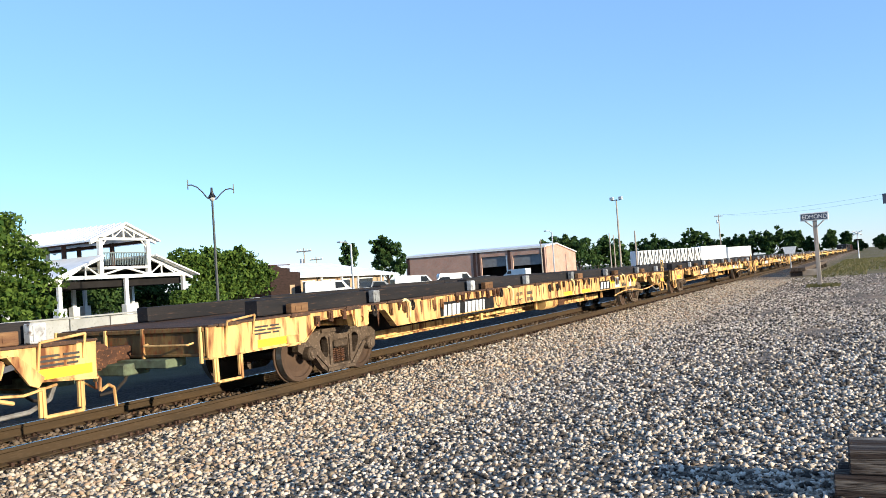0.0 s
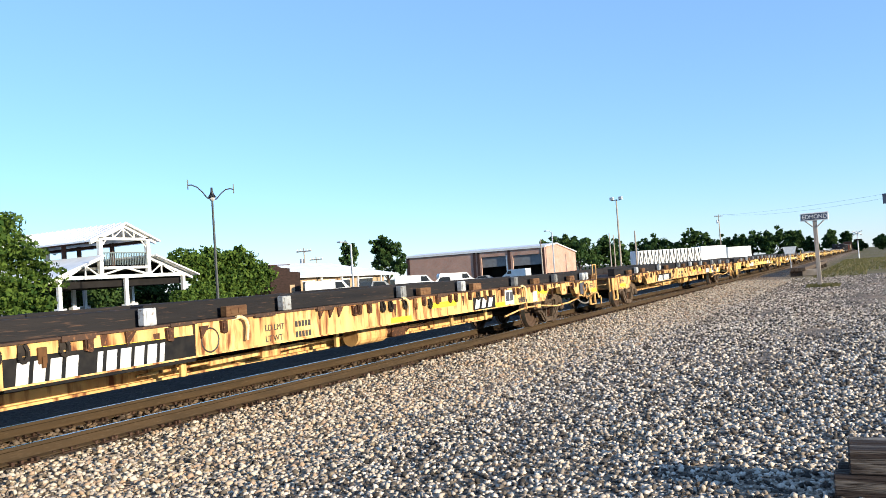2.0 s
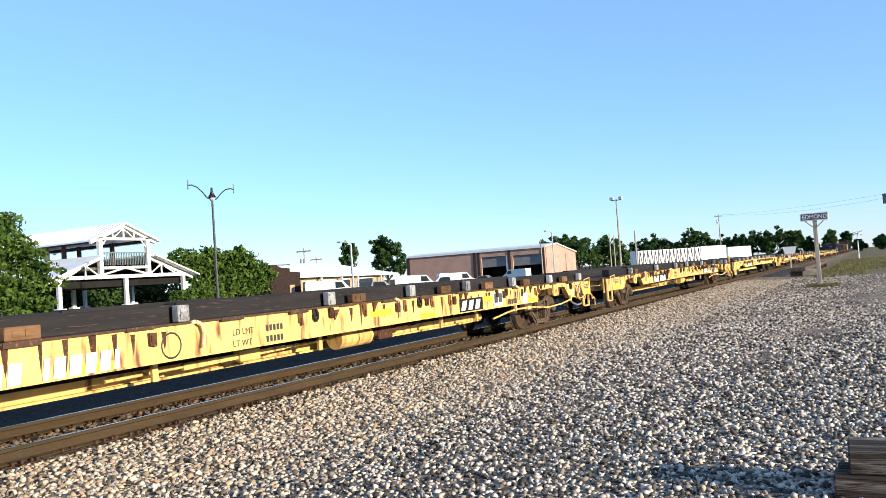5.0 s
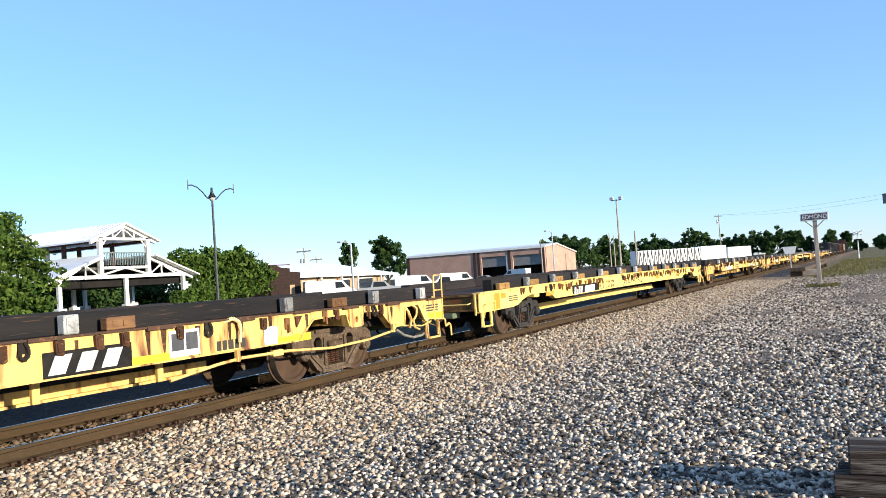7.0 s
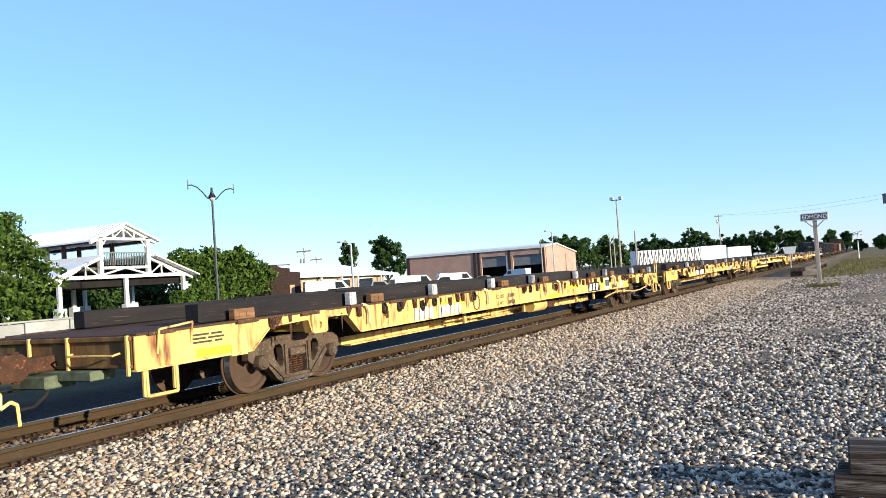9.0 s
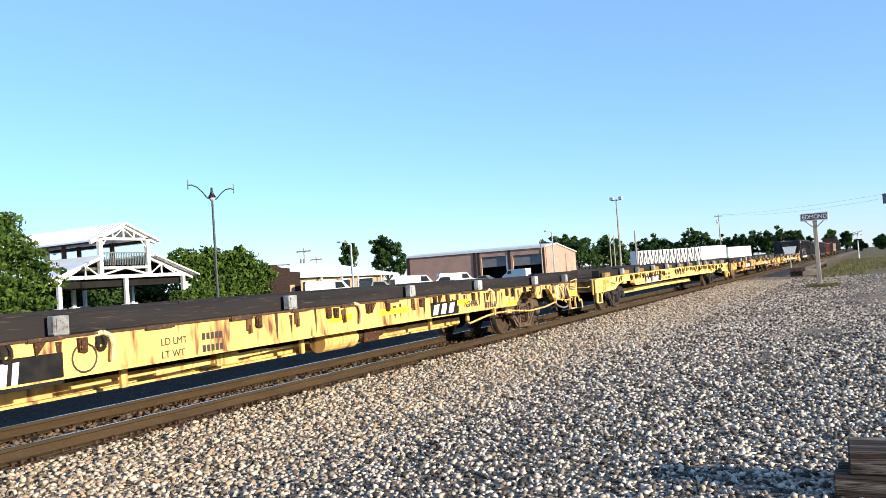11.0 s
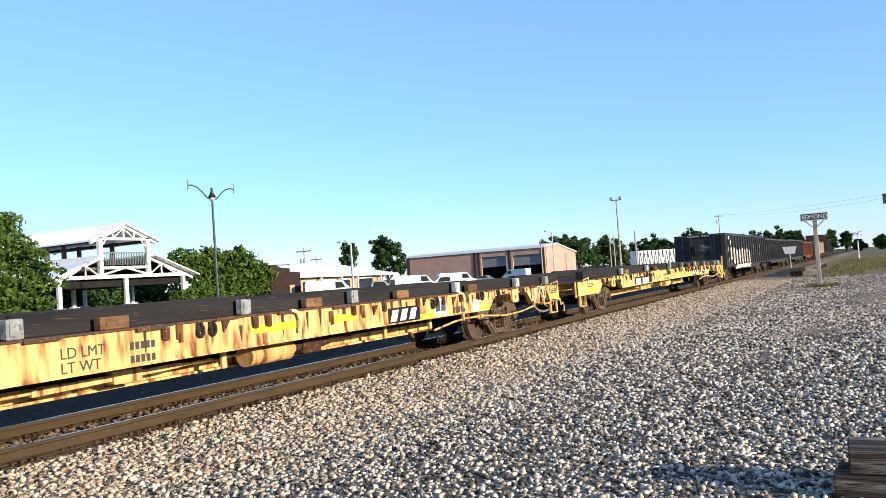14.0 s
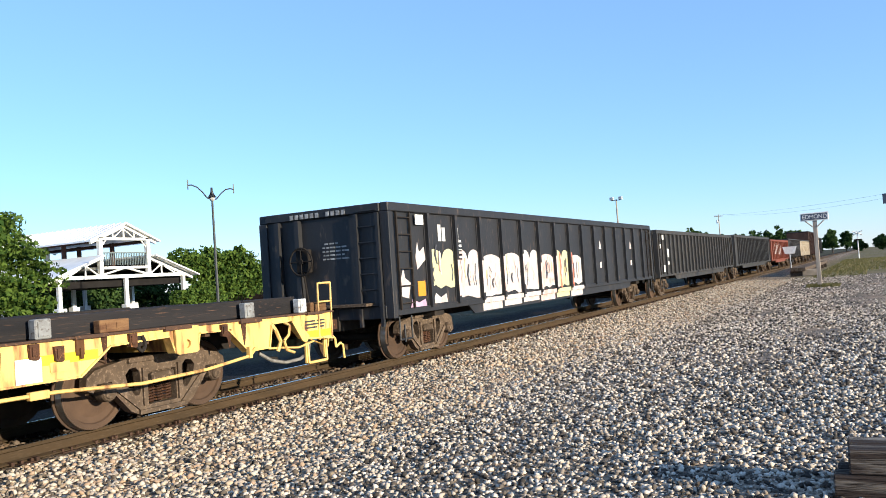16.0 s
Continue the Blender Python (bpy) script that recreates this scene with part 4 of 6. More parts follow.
        part("tag_frame", boxed(0, 0.30, -0.012, 0.003, 0, 0.09), yellow, car, "", (TRUCK_X - 3.3, y, 0.86))
        words("RSH90B", 0.15, M["stencil"], car, TRUCK_X - 2.55, y - 0.002, 0.84)
    if round_cuts:
        words("LD LMT  199900", 0.14, M["stencil"], car, -3.7, y - 0.002, 0.95)
        words("LT  WT   86100", 0.14, M["stencil"], car, -3.7, y - 0.002, 0.80)
        bm = bmesh.new()
        ring = [(0.19 * math.cos(a * 0.3927), 0.19 * math.sin(a * 0.3927)) for a in range(17)]
        pipe(bm, [(u, 0, v) for u, v in ring], 0.012, 4)
        part("plate_ring", bm, M["stencil"], car, "black stencilled ring", (-4.15, y, 0.95))
        words("F", 0.14, M["stencil"], car, -4.19, y - 0.002, 0.83)
        # a sprayed tag in thin dark strokes
        for pts in ([(-1.9, 0.75), (-1.5, 1.0), (-1.2, 1.06), (-0.7, 1.09)], [(-1.35, 1.04), (-1.42, 0.82)], [(-1.05, 1.02), (-1.15, 0.84), (-0.95, 0.86)], [(-1.1, 0.93), (-0.95, 0.95)],
                    [(-0.85, 0.84), (-0.78, 1.06), (-0.68, 0.86), (-0.55, 1.08)], [(-0.4, 1.06), (-0.5, 0.88), (-0.3, 0.90), (-0.2, 1.1), (-0.4, 1.06)], [(-0.15, 0.85), (0.0, 1.12), (0.12, 1.02), (-0.05, 0.98), (0.35, 0.90), (0.75, 0.80), (0.6, 0.92)]):
            part("graffiti", pipe(bmesh.new(), [(u, 0, v) for u, v in pts], 0.014, 4), M["stencil"], car, "thin dark sprayed tag", (0.25, y, 0))
    else:
        if index == 0:
            words("LD LMT  206400", 0.145, M["stencil"], car, -2.3, y - 0.002, 0.92)
            words("LT  WT   79600", 0.145, M["stencil"], car, -2.3, y - 0.002, 0.75)
        elif index == 6:
            words("LD LMT", 0.13, M["stencil"], car, -2.95, y - 0.002, 0.94)
            words("LT WT", 0.13, M["stencil"], car, -2.95, y - 0.002, 0.78)
        else:
            at = -2.75 if index == 1 else -2.95
            big = 0.175 if index == 1 else 0.13
            words("LD LMT", big, M["stencil"], car, at, y - 0.002, 0.94)
            words("LT WT", big, M["stencil"], car, at, y - 0.002, 0.78)
            for dz in (0.94, 0.78):
                bars("stencil", [(0.0, 0.09, [(0, 0.055), (0.08, 0.055), (0.16, 0.055), (0.24, 0.055), (0.32, 0.055)])], M["stencil"], car, at + 5.4 * big, y, dz)
        bm = bmesh.new()
        ring = [(0.16 * math.cos(a * 0.3927), 0.16 * math.sin(a * 0.3927)) for a in range(17)]
        pipe(bm, [(u, 0, v) for u, v in ring], 0.012, 4)
        part("plate_ring", bm, M["stencil"], car, "stencilled ring", (-4.05, y, 0.93))
        bars("stencil", [(0.0, 0.13, [(0, 0.08), (0.11, 0.08), (0.22, 0.10), (0.35, 0.08), (0.46, 0.1)])], M["stencil"], car, TRUCK_X - 3.3, y, 0.78)
    bars("stencil", [(0.10, 0.025, [(0, 0.3), (0.34, 0.2)]), (0.05, 0.025, [(0, 0.24), (0.28, 0.3)]), (0.0, 0.025, [(0, 0.35), (0.4, 0.14)])], M["stencil"], car, -TRUCK_X - (1.95 if round_cuts else 2.7), y, 0.97 if not round_cuts else 0.90)
    bars("stencil", [(0.10, 0.025, [(0, 0.25), (0.3, 0.2)]), (0.05, 0.025, [(0, 0.5)]), (0.0, 0.025, [(0, 0.3), (0.34, 0.14)])], M["stencil"], car, rear - 0.72, y - 0.005, 0.95)
    if index in (1, 3, 7, 8):
        for k in range(4):
            u = 0.28 * k
            bm = prism(bmesh.new(), [(u, 0.02), (u + 0.10, 0.0), (u + 0.20, 0.16), (u + 0.12, 0.30), (u + 0.22, 0.36), (u + 0.08, 0.37), (u + 0.04, 0.26), (u + 0.11, 0.16)], -0.002, 0.002)
            part("graffiti", bm, M["graf_dark"] if k % 2 else M["graf_white"], car, "sprayed black and white scribble", (rear - 1.9, y - 0.006, 0.78))
    for o in car.children_recursive:
        kind_name = o.name.split(".")[0]
        if (o.parent == car or o.parent.name.startswith("side_sill")) and kind_name not in ("side_sill", "top_flange", "deck", "centre_sill", "truck", "wheelset", "coupler", "air_hose", "coupler_carrier"):
            o.location.z += camber(o.location.x)
    if index in (9, 11):
        bm = bmesh.new()
        prism(bm, [(0.0, 0.0), (0.30, 0.02), (0.36, 0.30), (0.22, 0.36), (0.0, 0.34)], -0.003, 0.003)
        prism(bm, [(0.28, 0.10), (0.78, 0.20), (0.92, 0.13), (0.95, 0.17), (0.80, 0.26), (0.28, 0.18)], -0.003, 0.003)
        prism(bm, [(0.3, 0.28), (0.45, 0.36), (0.47, 0.40), (0.3, 0.35)], -0.003, 0.003)
        part("graffiti", bm, M["graf_dark"], car, "dark sprayed graffiti", (rear - 1.75, y - 0.03, 0.74))
    return car


def drilled_plate():
    """The bolster's cover plate with a round hole through it."""
    bm = bmesh.new()
    out = [(-0.20, 0.865), (-0.15, 0.84), (0.15, 0.84), (0.20, 0.865), (0.20, 1.19), (-0.20, 1.19)]
    hole = [(0.055 * math.cos(a * 0.5236), 0.965 + 0.055 * math.sin(a * 0.5236)) for a in range(12)]
    edges = []
    for loop in (out, hole):
        vs = [bm.verts.new((x, 0, z)) for x, z in loop]
        edges += [bm.edges.new((vs[i], vs[(i + 1) % len(vs)])) for i in range(len(vs))]
    bmesh.ops.triangle_fill(bm, edges=edges, use_beauty=True)
    ext = bmesh.ops.extrude_face_region(bm, geom=bm.faces[:])
    bmesh.ops.translate(bm, verts=[v for v in ext["geom"] if isinstance(v, bmesh.types.BMVert)], vec=(0, -0.03, 0))
    return bm


def build_gondola(length, top, posts, paint, label, index, detail=True):
    """An open-topped car with side posts; its centre is the origin."""
    car = thing("gondola", label, "gondola car", group="open freight cars of the passing train")
    h, w = length / 2, 1.46
    for s in (-1, 1):
        part("side_wall", boxed(-h, h, s * w - 0.03, s * w + 0.03, 0.98, top), paint, car)
        part("end_wall", boxed(s * h - 0.03, s * h + 0.03, -w + 0.03, w - 0.03, 1.0, top - 0.002), paint, car)
    part("floor", boxed(-h + 0.03, h - 0.03, -w + 0.03, w - 0.03, 1.08, 1.16), M["rust_deck"], car)
    for s in (-1, 1):
        part("top_chord", boxed(-h - 0.06, h + 0.06, s * w - 0.09, s * w + 0.09, top - 0.04, top + 0.13, 0.015), paint, car)
        part("end_chord", boxed(s * h - 0.09, s * h + 0.09, -w + 0.09, w - 0.09, top - 0.04, top + 0.128, 0.015), paint, car)
    for s in (-1, 1):
        part("bottom_chord", boxed(-h, h, s * w - 0.07, s * w + 0.07, 0.90, 1.02, 0.01), paint, car)
    bm = bmesh.new()
    prism(bm, [(-0.05, 0.98), (0.05, 0.98), (0.05, top - 0.04), (-0.05, top - 0.04)], -0.12, -0.03)
    box(bm, -0.09, 0.09, -0.045, -0.03, 0.98, top - 0.04)
    post = mesh_of("side_post", bm, paint)
    for s in (-1, 1):
        for i in range(posts):
            x = -h + 1.43 + (2 * h - 2.86) * i / (posts - 1)
            share("side_post", post, car, (x, s * w, 0), 0 if s < 0 else math.pi)
        for q in (-1, 1):
            part("corner_post", boxed(q * h - 0.07, q * h + 0.07, s * w - 0.10, s * w + 0.10, 0.86, top - 0.04, 0.01), paint, car)
    for s in (-1, 1):
        part("side_sill", prism(bmesh.new(), [(-h + 3.2, 0.899), (-h + 3.5, 0.70), (h - 3.5, 0.70), (h - 3.2, 0.899)], s * w - 0.02, s * w + 0.02), paint, car)
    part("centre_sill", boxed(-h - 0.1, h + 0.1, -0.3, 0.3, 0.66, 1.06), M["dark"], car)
    for s in (-1, 1):
        part("end_sill", boxed(s * h - 0.08, s * h + 0.08, -1.4, 1.4, 0.86, 1.12, 0.015), paint, car)
        share("coupler", VM["coupler"], car, (s * (h + 0.25), 0, 0), 0 if s > 0 else math.pi)
        add_truck(car, s * (h - 1.95))
        part("body_bolster", boxed(s * (h - 1.95) - 0.2, s * (h - 1.95) + 0.2, -1.4, 1.4, 0.78, 1.0), M["dark"], car)
        if detail:
            # side ladder of rungs between two stiles, near the end
            bm = bmesh.new()
            for k in range(6):
                z = 1.12 + k * 0.33
                rod(bm, (0.0, 0, z), (0.50, 0, z), 0.013, 6)
            for u in (0.0, 0.5):
                box(bm, u - 0.02, u + 0.02, -0.012, 0.03, 1.0, top - 0.05)
            part("ladder", bm, M["dark"], car, "", (-h + 0.22 if s < 0 else h - 0.72, -w - 0.09, 0))
            bm = bmesh.new()
            for k in range(7):
                z = 1.12 + k * 0.30
                rod(bm, (0, -1.30, z), (0, -0.86, z), 0.013, 6)
            for u in (-1.32, -0.84):
                box(bm, -0.03, 0.03, u - 0.03, u + 0.03, 0.72, top - 0.05)
            part("end_ladder", bm, paint, car, "", (s * (h + 0.10), 0, 0))
            for u in (0.55, 1.05):
                part("end_post", boxed(s * (h + 0.09) - 0.06, s * (h + 0.09) + 0.06, u - 0.05, u + 0.05, 1.0, top - 0.05), paint, car)
            bm = bmesh.new()
            pipe(bm, [(0, -0.20, 0.42), (0, -0.20, 0.74)], 0.02)
            pipe(bm, [(0.15, 0, 0.88), (0.15, 0, 0.44), (0.6, 0, 0.44), (0.6, 0, 0.88)], 0.02)
            part("sill_step", bm, paint, car, "", (-h + 0.05 if s < 0 else h - 0.75, -w - 0.03, 0))
    if index == 0:
        # hand brake wheel and chain on the end that leads
        bm = bmesh.new()
        ring = [(0.27 * math.cos(a * 0.3927), 0.27 * math.sin(a * 0.3927)) for a in range(17)]
        pipe(bm, [(0, u, v) for u, v in ring], 0.02, 6)
        for k in range(0, 16, 4):
            rod(bm, (0, 0, 0), (0, ring[k][0], ring[k][1]), 0.014, 6)
        rod(bm, (-0.02, 0, 0), (0.16, 0, 0), 0.05, 8)
        box(bm, 0.04, 0.16, -0.16, 0.16, -0.22, 0.24, 0.02)
        pipe(bm, [(0.06, 0.0, -0.2), (0.08, -0.05, -0.7), (0.08, -0.12, -1.0)], 0.02, 6)
        part("hand_brake", bm, M["dark"], car, "iron hand brake wheel and chain", (-h - 0.22, 0.42, 2.05))
        part("brake_step", boxed(-0.28, 0.0, -1.1, 0.9, 0, 0.05), M["truck"], car, "", (-h - 0.03, 0, 1.12))
        for k, (a, c) in enumerate([(-0.55, 0.12), (-0.45, 0.05), (-0.55, 0.10), (-0.50, 0.12), (-0.30, 0.02)]):
            u = a
            while u < c - 0.03:
                e = min(u + 0.06 + 0.05 * ((k * 3 + int(u * 40)) % 3), c)
                part("stencil", boxed(-0.003, 0.003, u, e, 2.05 + 0.075 * k, 2.08 + 0.075 * k), M["chalk"], car, "", (-h - 0.036, -0.05, 0))
                u = e + 0.03
        for k in range(11):
            if k != 4:
                part("stencil", boxed(-0.003, 0.003, -0.55 + 0.125 * k, -0.47 + 0.125 * k, 2.90, 2.99), M["chalk"], car, "", (-h - 0.096, -0.05, 0))
        y = -w - 0.034
        bm = bmesh.new()
        for k in range(4):
            u, v = 1.95 + 0.18 * (k % 2) + 0.62 * (k // 2), 2.32
            box(bm, u, u + 0.13, -0.003, 0.003, v, v + 0.35 - 0.06 * (k % 2))
        for k in range(5):
            box(bm, 2.7 + 0.02 * k, 3.0, -0.003, 0.003, 1.9 + 0.1 * k, 1.95 + 0.1 * k)
        part("painted_mark", bm, M["white_paint"], car, "white painted marks", (-h, y, 0))
        part("placard", boxed(0, 0.32, -0.003, 0.003, 2.64, 2.84), M["white_paint"], car, "white placard", (-h + 0.93, y - 0.06, 0))
        part("placard", boxed(0, 0.30, -0.003, 0.003, 1.22, 1.52), M["orange"], car, "orange placard", (-h + 0.98, y, 0))
        rng = random.Random(8)
        # sprayed letters, broken up by the posts
        step = (2 * h - 2.86) / (posts - 1)
        paints = ["graf_cream", "graf_white", "graf_white", "graf_white", "graf_white", "graf_pink", "graf_cream", "graf_white"]
        for i, mt in enumerate(paints):
            u, wd = 1.43 + step * i + 0.055, step - 0.11
            ht = (2.16, 2.14, 2.02, 2.05, 2.12, 2.0, 2.1, 1.95)[i]
            base = 1.32 if i == 0 else 1.03
            n = 14
            lobes = (2, 2, 1, 1, 2, 1, 2, 1)[i]
            up = [(u + wd * k / n, ht - 0.22 + 0.22 * abs(math.sin(math.pi * lobes * (0.06 + 0.88 * k / n))) ** 0.5) for k in range(n + 1)]
            foot = [(u + wd * k / 5, base + rng.uniform(0, 0.10)) for k in range(6)]
            g = part("graffiti", prism(bmesh.new(), [*foot, *reversed(up)], -0.003, 0.003), M[mt], car, "sprayed pale graffiti", (-h, y, 0))
            for k in range(6):
                c = u + wd * rng.uniform(0.06, 0.84)
                z0 = base + rng.uniform(0.08, 0.55)
                bow = rng.uniform(-0.10, 0.12)
                tall = rng.uniform(0.18, 0.5)
                shade = ("graf_dark", "graf_pink", "graf_cream", "graf_pink", "graf_white", "graf_dark")[k] if i else ("graf_dark", "graf_white", "graf_dark", "graf_white", "graf_dark", "graf_pink")[k]
                part("outline", prism(bmesh.new(), [(c, z0), (c + 0.05, z0 - 0.03), (c + 0.07 + bow, z0 + tall * 0.5), (c + 0.06, z0 + tall), (c + 0.01, z0 + tall), (c + 0.02 + bow, z0 + tall * 0.5)], -0.0015, 0.0015), M[shade], g, "", (0, -0.005 - 0.0035 * k, 0))
            if i > 1:
                part("graffiti", boxed(u, u + wd, -0.003, 0.003, 0.904, 1.018), M[mt], car, "sprayed pale graffiti over the chord", (-h, -w - 0.074, 0))
                part("graffiti", boxed(u, u + wd - 0.03, -0.003, 0.003, 0.72 + rng.uniform(0, 0.06), 0.898), M[mt], car, "sprayed pale graffiti over the sill", (-h, -w - 0.024, 0))
            # the paint runs over the post beside the panel
            if 0 < i < 7:
                p0 = 1.43 + step * i
                part("graffiti", boxed(p0 - 0.05, p0 + 0.05, -0.003, 0.003, 1.04 + rng.uniform(0, 0.2), ht - rng.uniform(0.05, 0.3)), M["graf_pink" if i % 2 else "graf_white"], car, "sprayed pale graffiti over a post", (-h, -w - 0.124, 0))
        for u in (7.55, 9.2, 10.25):
            bm = bmesh.new()
            prism(bm, [(u, 1.05), (u + 0.12, 1.0), (u + 0.10, 2.0), (u + 0.02, 2.05)], -0.003, 0.003)
            part("graffiti", bm, M["graf_red"], car, "sprayed red streak", (-h, y - 0.006, 0))
        tags = [[(1.0, 1.75), (1.35, 1.95), (1.3, 2.2), (1.1, 2.1), (1.05, 2.3), (0.95, 2.0)], [(0.35, 1.25), (0.6, 1.2), (0.7, 1.5), (0.5, 1.6), (0.45, 1.8), (0.35, 1.6)],
                [(1.55, 1.04), (2.2, 1.04), (2.15, 1.22), (1.9, 1.15), (1.7, 1.25)]]
        for k in range(0, 5, 2):
            u = 13.0 + 0.95 * k
            tags += [[(u + 0.1, 2.12), (u + 0.35, 2.12), (u + 0.3, 2.3), (u + 0.2, 2.4)], [(u + 0.1, 1.5), (u + 0.3, 1.5), (u + 0.3, 1.7), (u + 0.12, 1.68)]]
        for outline in tags:
            part("graffiti", prism(bmesh.new(), outline, -0.003, 0.003), M["graf_white"], car, "small sprayed tag", (-h, y, 0))
        part("graffiti", prism(bmesh.new(), [(0.62, 1.02), (1.25, 1.02), (1.22, 1.16), (0.95, 1.10), (0.7, 1.18)], -0.003, 0.003), M["graf_violet"], car, "small violet sprayed tag", (-h, y - 0.02, 0))
    elif index == 1:
        bm = bmesh.new()
        for u, v, a, c in ((1.0, 2.5, 0.35, 0.2), (1.5, 2.3, 0.3, 0.3), (1.9, 1.75, 0.4, 0.35), (1.9, 1.4, 0.35, 0.15), (0.95, 1.1, 0.35, 0.3), (0.4, 2.1, 0.3, 0.2)):
            box(bm, u, u + a, -0.003, 0.003, v, v + c)
        part("painted_mark", bm, M["white_paint"], car, "white painted marks", (-h, -w - 0.034, 0))
    elif index == 3:
        bm = bmesh.new()
        prism(bm, [(2.5, 1.5), (9.5, 1.4), (9.8, 2.2), (8.5, 2.5), (6.5, 2.3), (4.5, 2.55), (2.6, 2.3)], -0.003, 0.003)
        part("graffiti", bm, M["graf_white"], car, "large sprayed white graffiti", (-h, -w - 0.034, 0))
    return car


def build_boxcar(length, top, paint, label):
    car = thing("freight_car", label, "freight car", group="open freight cars of the passing train")
    h, w = length / 2, 1.5
    part("body", boxed(-h, h, -w, w, 1.0, top, 0.05), paint, car)
    part("roof", boxed(-h - 0.05, h + 0.05, -w - 0.05, w + 0.05, top, top + 0.14, 0.05), M["hopper_grey"], car)
    rib = mesh_of("side_post", boxed(-0.06, 0.06, -0.07, 0.0, 1.0, top), paint)
    for i in range(11):
        share("side_post", rib, car, (-h + 0.5 + (2 * h - 1) * i / 10, -w, 0))
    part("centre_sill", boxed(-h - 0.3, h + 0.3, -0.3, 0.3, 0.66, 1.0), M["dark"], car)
    for s in (-1, 1):
        add_truck(car, s * (h - 2.0))
        share("coupler", VM["coupler"], car, (s * (h + 0.25), 0, 0), 0 if s > 0 else math.pi)
    return car


# ---------------------------------------------------------------- plants
def leaves(name, mat, blobs, n, size, seed, parent=None):
    """Leaves in clumps over rounded masses, with gaps between the clumps. blobs: (x, y, z, rx, ry, rz)."""
    rng = np.random.default_rng(seed)
    B = np.array(blobs, float)
    vol = B[:, 3] * B[:, 4] * B[:, 5]
    pick = rng.choice(len(B), n, p=vol / vol.sum())
    d = rng.normal(size=(n, 3))
    d /= np.linalg.norm(d, axis=1)[:, None]
    per = 46
    k = max(n // per, 6)
    hub = rng.choice(len(B), k, p=vol / vol.sum())
    e = rng.normal(size=(k, 3))
    e /= np.linalg.norm(e, axis=1)[:, None]
    e[:, 2] = np.where(e[:, 2] < -0.5, -e[:, 2], e[:, 2])
    centre = B[hub, :3] + e * rng.uniform(0.45, 1.02, (k, 1)) * B[hub, 3:]
    spread = np.cbrt(vol[hub]) * rng.uniform(0.17, 0.34, k)
    own = rng.integers(0, k, n)
    c = centre[own] + d * (spread[own] * rng.uniform(0.3, 1.0, n) ** 0.5)[:, None] * np.array([1.0, 1.0, 0.75])
    inner = rng.random(n) < 0.22
    c = np.where(inner[:, None], B[pick, :3] + d * rng.uniform(0.0, 0.8, (n, 1)) * B[pick, 3:], c)
    a = d + rng.normal(0, 0.7, (n, 3))
    a /= np.linalg.norm(a, axis=1)[:, None]
    u = np.cross(a, rng.normal(size=(n, 3)))
    u /= np.linalg.norm(u, axis=1)[:, None]
    v = np.cross(a, u)
    s = size * rng.uniform(0.6, 1.4, (n, 1))
    P = np.stack([c - u * s, c - v * s * 0.5 + a * s * 0.15, c + u * s, c + v * s * 0.5 + a * s * 0.15], 1).reshape(-1, 3)
    me = bpy.data.meshes.new(name)
    me.vertices.add(len(P))
    me.vertices.foreach_set("co", P.ravel())
    me.loops.add(4 * n)
    me.loops.foreach_set("vertex_index", np.arange(4 * n))
    me.polygons.add(n)
    me.polygons.foreach_set("loop_start", np.arange(0, 4 * n, 4))
    me.update(calc_edges=True)
    me.materials.append(mat)
    ob = new(name, me)
    ob.parent = parent
    return ob


def tree(x, y, h, w, n=2500, size=0.16, mat="leaf_light", seed=1, label="leafy dark green tree behind the pavilion", trunk=0.3, tall=1.0):
    t = thing("tree", label, "tree", (x, y, -0.36))
    rng = random.Random(seed)
    th = h * trunk
    bm = bmesh.new()
    rod(bm, (0, 0, 0), (rng.uniform(-0.1, 0.1), 0, th), 0.03 * h, 8, 0.02 * h)
    blobs = []
    for k in range(9):
        a, rr = rng.uniform(0, 6.28), w * 0.5 * rng.uniform(0.25, 0.62)
        z = th + (h - th) * rng.uniform(0.12, 0.8)
        s = w * rng.uniform(0.2, 0.34) * (1.25 - 0.5 * z / h)
        p = (rr * math.cos(a), rr * math.sin(a), z)
        rod(bm, (0, 0, th * 0.8), (p[0] * 0.8, p[1] * 0.8, p[2]), 0.012 * h, 6, 0.004 * h)
        blobs.append((*p, s, s, s * 0.8 * tall))
    blobs.append((0, 0, (th + h) / 2, w * 0.3, w * 0.3, (h - th) * 0.5))
    part("trunk", bm, M["bark"], t)
    leaves("crown", M[mat], blobs, n, size, seed, t)
    return t


def bush(x, y, blobs, n, size, mat, seed, label):
    b = thing("bush", label, "bush", (x, y, -0.36))
    bm = bmesh.new()
    for bl in blobs:
        rod(bm, (bl[0] * 0.4, bl[1] * 0.4, 0), (bl[0], bl[1], bl[2]), 0.06, 6, 0.02)
    part("stem", bm, M["bark"], b)
    leaves("crown", M[mat], blobs, n, size, seed, b)
    return b


